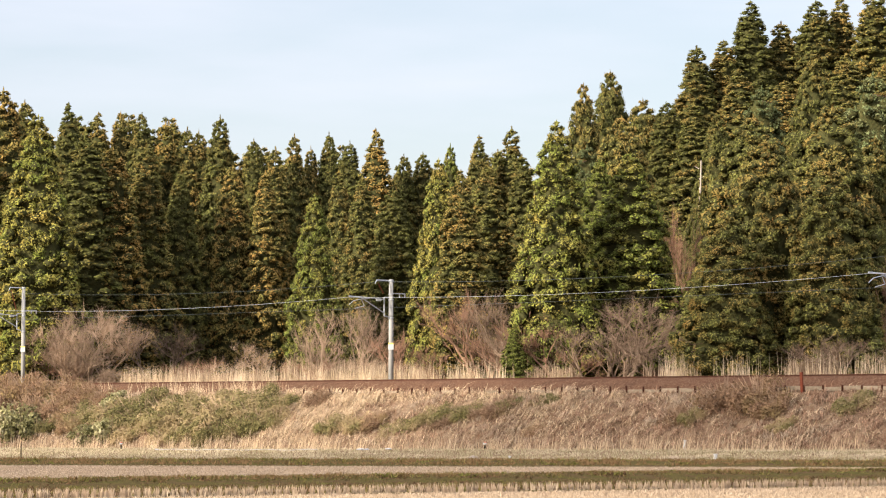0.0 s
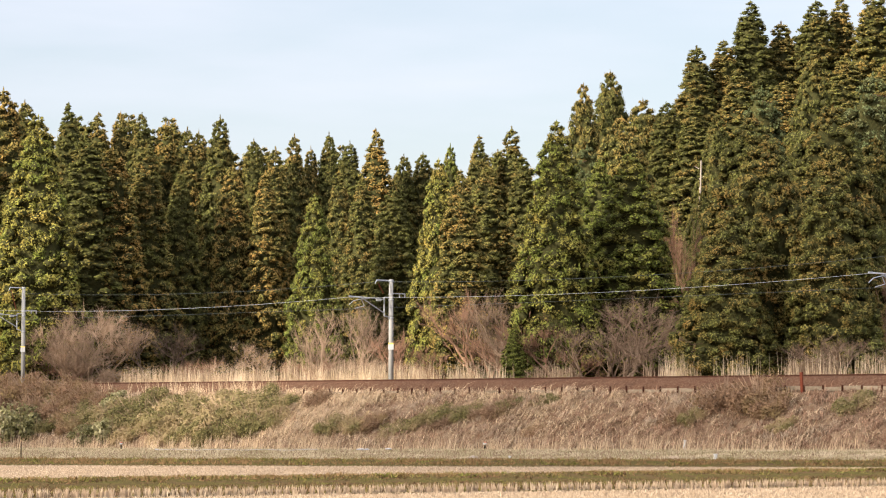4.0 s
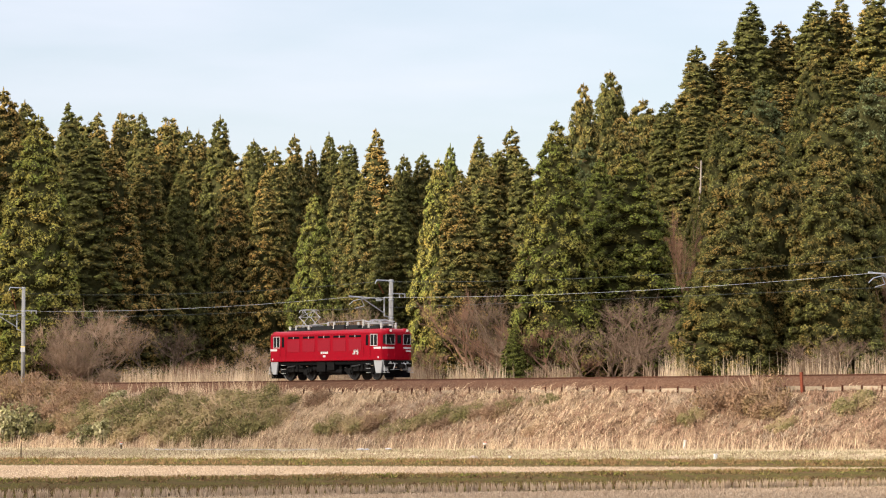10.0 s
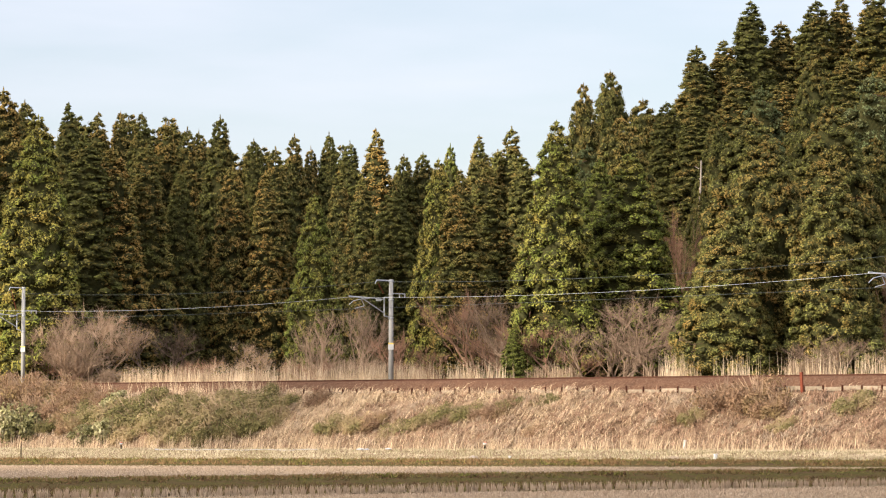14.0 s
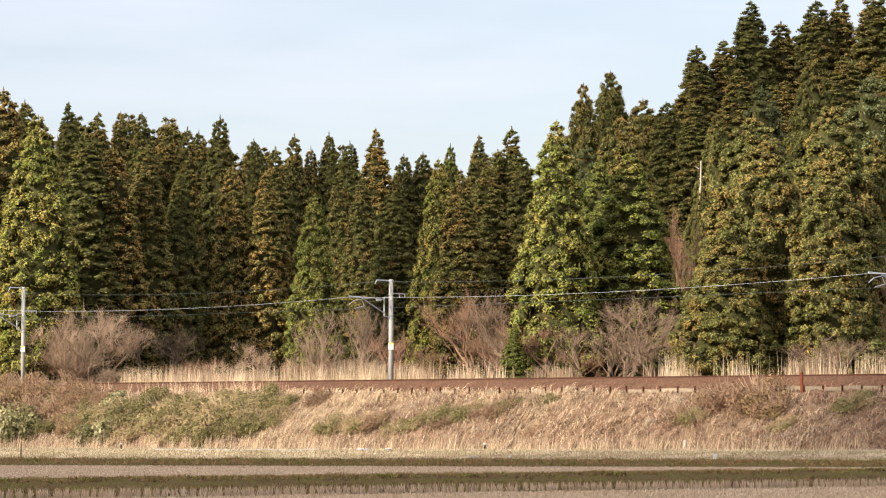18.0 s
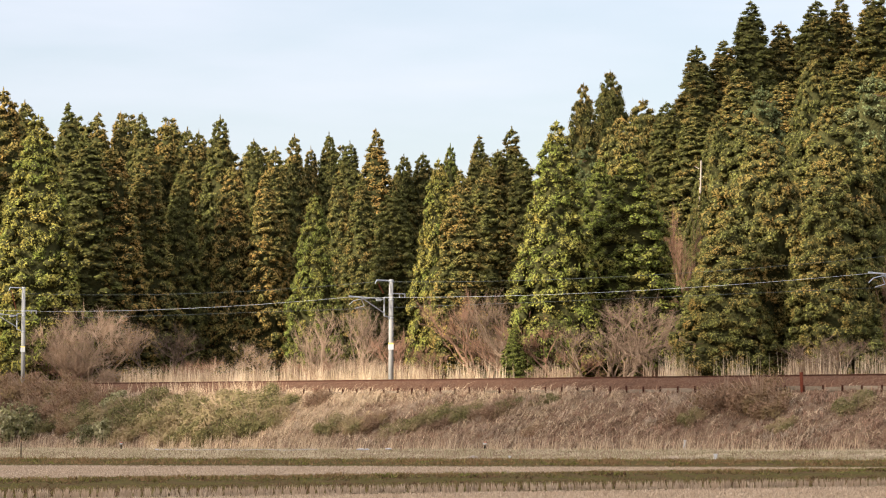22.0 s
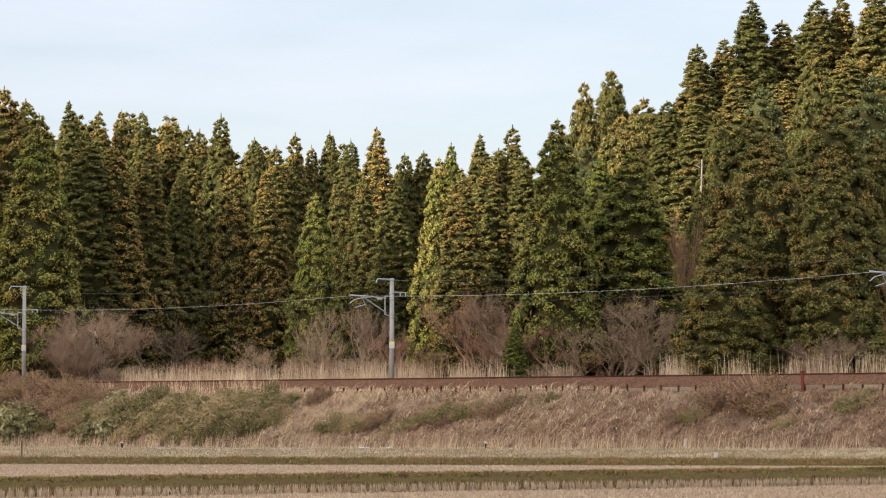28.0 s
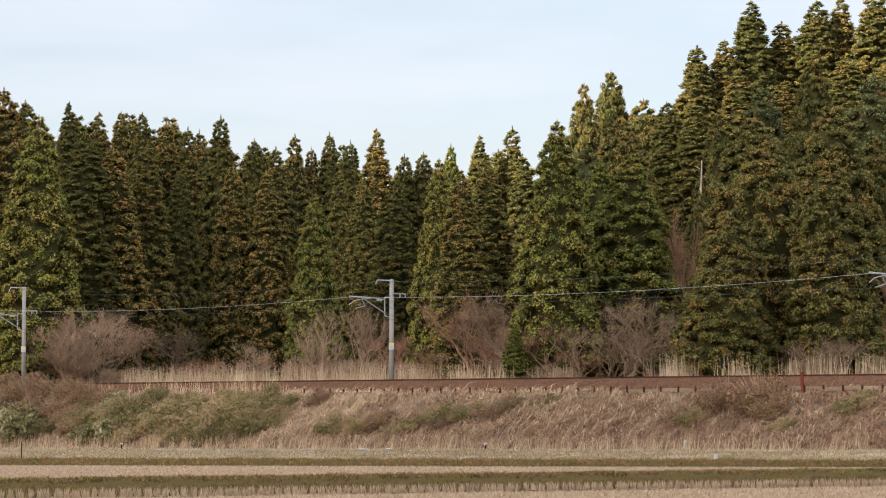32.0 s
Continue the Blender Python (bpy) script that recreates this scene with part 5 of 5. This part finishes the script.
def build_loco():
    loco = thing("electric_locomotive", "bright red electric locomotive with white trim running on the track", "locomotive")
    bm = bmesh.new()
    loft(bm, [plan_ring(0.03, 1.36), plan_ring(0.0, 1.42), plan_ring(0.0, 2.3), plan_ring(0.0, 3.22), plan_ring(0.05, 3.36), plan_ring(0.17, 3.48), plan_ring(0.42, 3.57), plan_ring(0.8, 3.6)])
    body = part("body", bm, M_RED, loco, "glossy red body shell")
    # dark roof deck with its equipment
    boxed("roof_deck", (0, 0, 3.63), (10.6, 1.5, 0.1), M_ROOF, loco, "dark grey roof deck")
    for x, l, h in ((-4.2, 1.9, 0.2), (-1.3, 2.3, 0.26), (0.7, 1.2, 0.3), (2.2, 1.3, 0.24), (4.3, 1.8, 0.16)):
        boxed("roof_hatch", (x, 0, 3.66 + h / 2), (l, 1.25, h), M_ROOF, loco, bevel=0.04)
    for x, y, h in ((-5.0, -0.62, 0.28), (-4.3, -0.62, 0.34), (-2.8, -0.62, 0.34), (-0.7, -0.5, 0.52), (0.0, -0.5, 0.52), (1.55, -0.5, 0.5), (3.35, -0.5, 0.6), (4.1, -0.62, 0.36),
                    (5.5, -0.62, 0.36), (-5.0, 0.62, 0.28), (-2.8, 0.62, 0.34), (4.1, 0.62, 0.36), (5.6, 0.62, 0.36), (1.55, 0.5, 0.5)):
        bm = bmesh.new()
        rod(bm, (x, y, 3.6), (x, y, 3.66 + h), 0.085, 0.07, 12)
        for k in range(3):
            rod(bm, (x, y, 3.72 + k * h / 3.4), (x, y, 3.76 + k * h / 3.4), 0.115, 0.1, 12)
        part("insulator", bm, M_INSULATOR, loco, "white porcelain insulator")
    for p, q in (((-0.7, -0.5, 4.18), (0.0, -0.5, 4.18)), ((0.0, -0.5, 4.18), (1.55, -0.5, 4.16)), ((1.55, -0.5, 4.16), (3.35, -0.5, 4.26)), ((3.35, -0.5, 4.26), (4.4, -0.3, 4.0)), ((-2.8, -0.62, 4.0), (-0.7, -0.5, 4.1))):
        part("roof_busbar", rod(bmesh.new(), p, q, 0.022), M_ALU, loco)
    build_pantograph("pantograph", loco, -3.5, True)
    build_pantograph("pantograph", loco, 4.55, False)
    for s in (-1, 1):
        # gutter, louvres, vents, doors and windows on each side
        y = s * 1.4
        boxed("gutter", (0, s * 1.405, 3.26), (12.5, 0.05, 0.05), M_RED, loco, bevel=0.01)
        boxed("sill_band", (0, s * 1.405, 1.44), (12.6, 0.03, 0.1), M_RED, loco, bevel=0.008)
        for i in range(5):
            x = (-3.62 + i * 1.78) * (1 if s < 0 else -1)
            boxed("louvre_panel", (x, s * 1.403, 2.48), (1.42, 0.03, 0.86), M_RED_PANEL, loco, "dull red ventilation louvre", bevel=0.01)
            vent = boxed("vent_window", (x, s * 1.398, 3.08), (1.36, 0.03, 0.15), M_DARK, loco, "narrow dark vent window", bevel=0.01)
            boxed("vent_bar", (x, s * 1.415, 3.08), (0.05, 0.03, 0.16), M_WHITE, vent, bevel=0.004)
        for e in (-1, 1):
            cab = boxed("cab_window", (e * 5.62, s * 1.395, 2.78), (0.72, 0.03, 0.72), M_GLASS, loco, "dark side window with white frame", bevel=0.01)
            bm = bmesh.new()
            for dx in (-0.38, 0.0, 0.38):
                box(bm, (e * 5.62 + dx, s * 1.412, 2.78), (0.028, 0.04, 0.8))
            for dz in (-0.4, 0.4):
                box(bm, (e * 5.62, s * 1.412, 2.78 + dz), (0.78, 0.036, 0.035))
            part("window_frame", bm, M_WHITE, cab)
            door = boxed("cab_door", (e * 4.86, s * 1.396, 2.3), (0.62, 0.03, 1.72), M_RED, loco, bevel=0.012)
            boxed("door_window", (e * 4.86, s * 1.41, 2.78), (0.3, 0.02, 0.74), M_DARK, door, bevel=0.008)
            for hx in (4.5, 5.2):
                part("handrail", rod(bmesh.new(), (e * hx, s * 1.44, 1.7), (e * hx, s * 1.44, 2.5), 0.016), M_RED, door)
            boxed("white_side_band", (e * 5.98, s * 1.402, 2.22), (0.78, 0.02, 0.15), M_WHITE, loco, bevel=0.004)
            skirt = bmesh.new()
            vs = [skirt.verts.new(p) for p in ((e * 6.45, s * 1.3, 1.36), (e * 5.55, s * 1.36, 1.36), (e * 5.75, s * 1.34, 0.45), (e * 6.25, s * 1.28, 0.45))]
            f = skirt.faces.new(vs)
            g = bmesh.ops.extrude_face_region(skirt, geom=[f])
            for v in g["geom"]:
                if isinstance(v, bmesh.types.BMVert):
                    v.co.y -= s * 0.12
            bmesh.ops.recalc_face_normals(skirt, faces=skirt.faces)
            part("corner_skirt", skirt, M_SKIRT, loco, "light grey corner skirt")
            for k in range(3):
                boxed("cab_step", (e * 4.9, s * 1.33, 0.5 + k * 0.3), (0.36, 0.16, 0.03), M_WHITE, loco, "white-edged cab step", bevel=0.006)
            boxed("lifting_eye", (e * 6.1, s * 1.41, 1.55), (0.12, 0.03, 0.12), M_WHITE, loco, bevel=0.01)
        # side lettering as plain bars, and the operator's mark as plain white shapes
        for i in range(4):
            boxed("side_number", ((-0.33 + i * 0.22), s * 1.408, 1.95), (0.17, 0.02, 0.16), M_WHITE, loco, "white bar of the side number", bevel=0.003)
        boxed("side_plate", (0.0, s * 1.408, 1.7), (0.26, 0.02, 0.14), M_WHITE, loco, bevel=0.003)
        mx = 3.6 if s < 0 else -3.6
        boxed("white_mark", (mx - 0.16, s * 1.408, 1.98), (0.16, 0.02, 0.36), M_WHITE, loco, "plain white mark", bevel=0.03)
        boxed("white_mark", (mx - 0.28, s * 1.408, 1.84), (0.18, 0.02, 0.1), M_WHITE, loco, "plain white mark", bevel=0.02)
        boxed("white_mark", (mx + 0.13, s * 1.408, 2.06), (0.3, 0.02, 0.2), M_WHITE, loco, "plain white mark", bevel=0.03)
        boxed("white_mark", (mx + 0.2, s * 1.408, 1.88), (0.16, 0.02, 0.2), M_WHITE, loco, "plain white mark", ry=20, bevel=0.02)
        # tanks and boxes between the bogies
        boxed("equipment_box", (-0.6, s * 1.0, 0.95), (1.0, 0.5, 0.72), M_BOGIE, loco, bevel=0.03)
        boxed("equipment_box", (0.55, s * 1.05, 0.98), (0.8, 0.45, 0.6), M_BOGIE, loco, bevel=0.03)
        part("air_tank", rod(bmesh.new(), (-1.6, s * 0.95, 0.85), (1.6, s * 0.95, 0.55), 0.17, None, 14), M_BOGIE, loco)
    for e in (-1, 1):
        # cab fronts
        x = e * 6.7
        door = boxed("front_door", (x + e * 0.005, 0, 2.38), (0.04, 0.62, 1.6), M_RED, loco, bevel=0.012)
        boxed("door_window", (x + e * 0.025, 0, 2.82), (0.02, 0.36, 0.6), M_GLASS, door, bevel=0.008)
        for s in (-1, 1):
            a = e * s * 7
            win = boxed("windscreen", (x - e * 0.05, s * 0.76, 2.82), (0.04, 0.66, 0.66), M_GLASS, loco, "dark windscreen with pale frame", rz=a, bevel=0.01)
            for dy in (-0.36, 0.36):
                boxed("screen_post", (x - e * (0.03 + s * dy * 0.12), s * 0.76 + dy, 2.82), (0.05, 0.04, 0.74), M_ALU, win, rz=a, bevel=0.006)
            boxed("visor", (x - e * 0.02, s * 0.76, 3.2), (0.16, 0.8, 0.03), M_RED, win, rz=a, bevel=0.008)
            wiper = rod(bmesh.new(), (x + e * 0.01, s * 0.7, 2.5), (x + e * 0.0, s * 0.82, 2.95), 0.014)
            part("wiper", wiper, M_ALU, win)
            boxed("corner_window", (e * 6.55, s * 1.17, 2.82), (0.03, 0.26, 0.62), M_GLASS, loco, rz=e * s * 27, bevel=0.008)
            boxed("white_front_band", (x - e * 0.03, s * 0.7, 2.22), (0.03, 0.62, 0.13), M_WHITE, loco, rz=e * s * 7, bevel=0.004)
            boxed("white_corner_band", (e * 6.55, s * 1.17, 2.22), (0.03, 0.38, 0.13), M_WHITE, loco, rz=e * s * 27, bevel=0.004)
            pod = part("headlight_pod", rod(bmesh.new(), (x - e * 0.5, s * 0.76, 3.46), (x - e * 0.02, s * 0.76, 3.44), 0.15, 0.14, 16), M_RED, loco)
            part("headlight", rod(bmesh.new(), (x - e * 0.03, s * 0.76, 3.44), (x + e * 0.02, s * 0.76, 3.44), 0.1, None, 16), M_LAMP, pod, "pale headlight lens")
            part("tail_lamp", rod(bmesh.new(), (x - e * 0.1, s * 0.95, 1.72), (x - e * 0.02, s * 0.95, 1.72), 0.08, None, 12), M_RED_PANEL, loco)
            part("front_handrail", rod(bmesh.new(), (x + e * 0.03, s * 0.42, 1.6), (x + e * 0.03, s * 0.42, 2.6), 0.016), M_RED, loco)
            hose = rod(rod(bmesh.new(), (x - e * 0.1, s * 0.45, 1.25), (x + e * 0.16, s * 0.5, 1.05), 0.03), (x + e * 0.16, s * 0.5, 1.05), (x + e * 0.1, s * 0.58, 0.7), 0.03)
            part("brake_hose", hose, M_STEEL, loco, "pale brake hose")
        for s in (-1, 1):
            # the grey skirt runs round the corner on to the front
            boxed("front_skirt", (x - e * 0.16, s * 1.0, 1.1), (0.05, 0.56, 0.46), M_SKIRT, loco, "light grey front skirt", rz=e * s * 14, bevel=0.012)
            boxed("skirt_foot", (x - e * 0.2, s * 1.12, 0.74), (0.05, 0.3, 0.28), M_SKIRT, loco, rz=e * s * 14, bevel=0.012)
            boxed("screen_sill", (x - e * 0.02, s * 0.76, 2.47), (0.05, 0.76, 0.035), M_ALU, loco, rz=e * s * 7, bevel=0.006)
            boxed("screen_head", (x - e * 0.02, s * 0.76, 3.165), (0.05, 0.76, 0.035), M_ALU, loco, rz=e * s * 7, bevel=0.006)
        boxed("buffer_beam", (x - e * 0.18, 0, 1.12), (0.3, 2.45, 0.46), M_BOGIE, loco, bevel=0.03)
        bm = box(box(bmesh.new(), (x + e * 0.2, 0, 0.9), (0.5, 0.22, 0.24), bevel=0.03), (x + e * 0.42, 0.06, 0.9), (0.16, 0.34, 0.3), bevel=0.04)
        part("coupler", bm, M_BOGIE, loco, "dark knuckle coupler")
        plough = part("snow_plough", box(bmesh.new(), (x - e * 0.42, 0, 0.5), (0.3, 1.9, 0.2), bevel=0.03), M_DARK, loco, "dark snow plough under the buffer beam")
        for s in (-1, 1):
            boxed("plough_blade", (x - e * 0.34, s * 0.58, 0.33), (0.06, 1.2, 0.34), M_DARK, plough, bevel=0.015, rz=-e * s * 17)
            part("plough_stay", rod(bmesh.new(), (x - e * 0.3, s * 0.75, 0.45), (x - e * 0.7, s * 0.75, 1.0), 0.035), M_BOGIE, plough)
            part("end_step", box(bmesh.new(), (x - e * 0.02, s * 1.12, 0.5), (0.3, 0.34, 0.03), bevel=0.006), M_WHITE, loco, "white-edged end step")
            for dy in (-0.15, 0.15):
                part("step_hanger", rod(bmesh.new(), (x - e * 0.06, s * 1.12 + dy, 0.5), (x - e * 0.06, s * 1.12 + dy, 1.0), 0.014), M_WHITE, loco)
            part("coupler_lever", rod(bmesh.new(), (x + e * 0.06, s * 0.15, 1.14), (x + e * 0.06, s * 1.05, 1.1), 0.014), M_WHITE, loco)
            part("jumper_socket", rod(bmesh.new(), (x - e * 0.06, s * 0.78, 1.2), (x + e * 0.08, s * 0.78, 1.18), 0.07, None, 10), M_STEEL, loco)
        boxed("front_step", (x + e * 0.02, 0, 0.7), (0.16, 1.5, 0.03), M_SKIRT, loco, bevel=0.008)
        boxed("number_bar", (x - e * 0.03, 0.9, 2.0), (0.02, 0.5, 0.1), M_WHITE, loco, "white bar of the front number", bevel=0.003, rz=e * 7)
    boxed("underframe", (0, 0, 1.22), (12.6, 2.4, 0.26), M_DARK, loco, bevel=0.02)
    boxed("transformer", (0, 0, 0.75), (2.6, 1.7, 0.7), M_BOGIE, loco, bevel=0.05)
    axles = []
    for x in (-3.75, 3.75):
        build_bogie(loco, x)
        for dx in (-1.25, 1.25):
            axles.append((x + dx, build_wheelset(loco, x + dx)))
    return loco, axles


LOCO, AXLES = build_loco()
LOCO.scale = (1.04, 1.0, 1.02)
SPEED, FRONT_AT_10 = 16.897, -5.22


def motions():
    rows = []
    for i in range(0, 65):
        t = i / 2
        p = at(FRONT_AT_10 - 6.7 + SPEED * (t - 10), 0, RAIL)
        rows.append((t, pose(p.x, p.y, p.z, 0, 0, -50.33)))
    walk(LOCO, rows)
    for cloud in CLOUDS:
        walk(cloud, [(t, cloud_pose(t)) for t in range(0, 33, 2)])
    turn = math.degrees(SPEED / 0.56)
    for x, axle in AXLES:
        walk(axle, [(i / 15, pose(x, 0, 0.56, 0, turn * i / 15, 0)) for i in range(0, 481)])


motions()
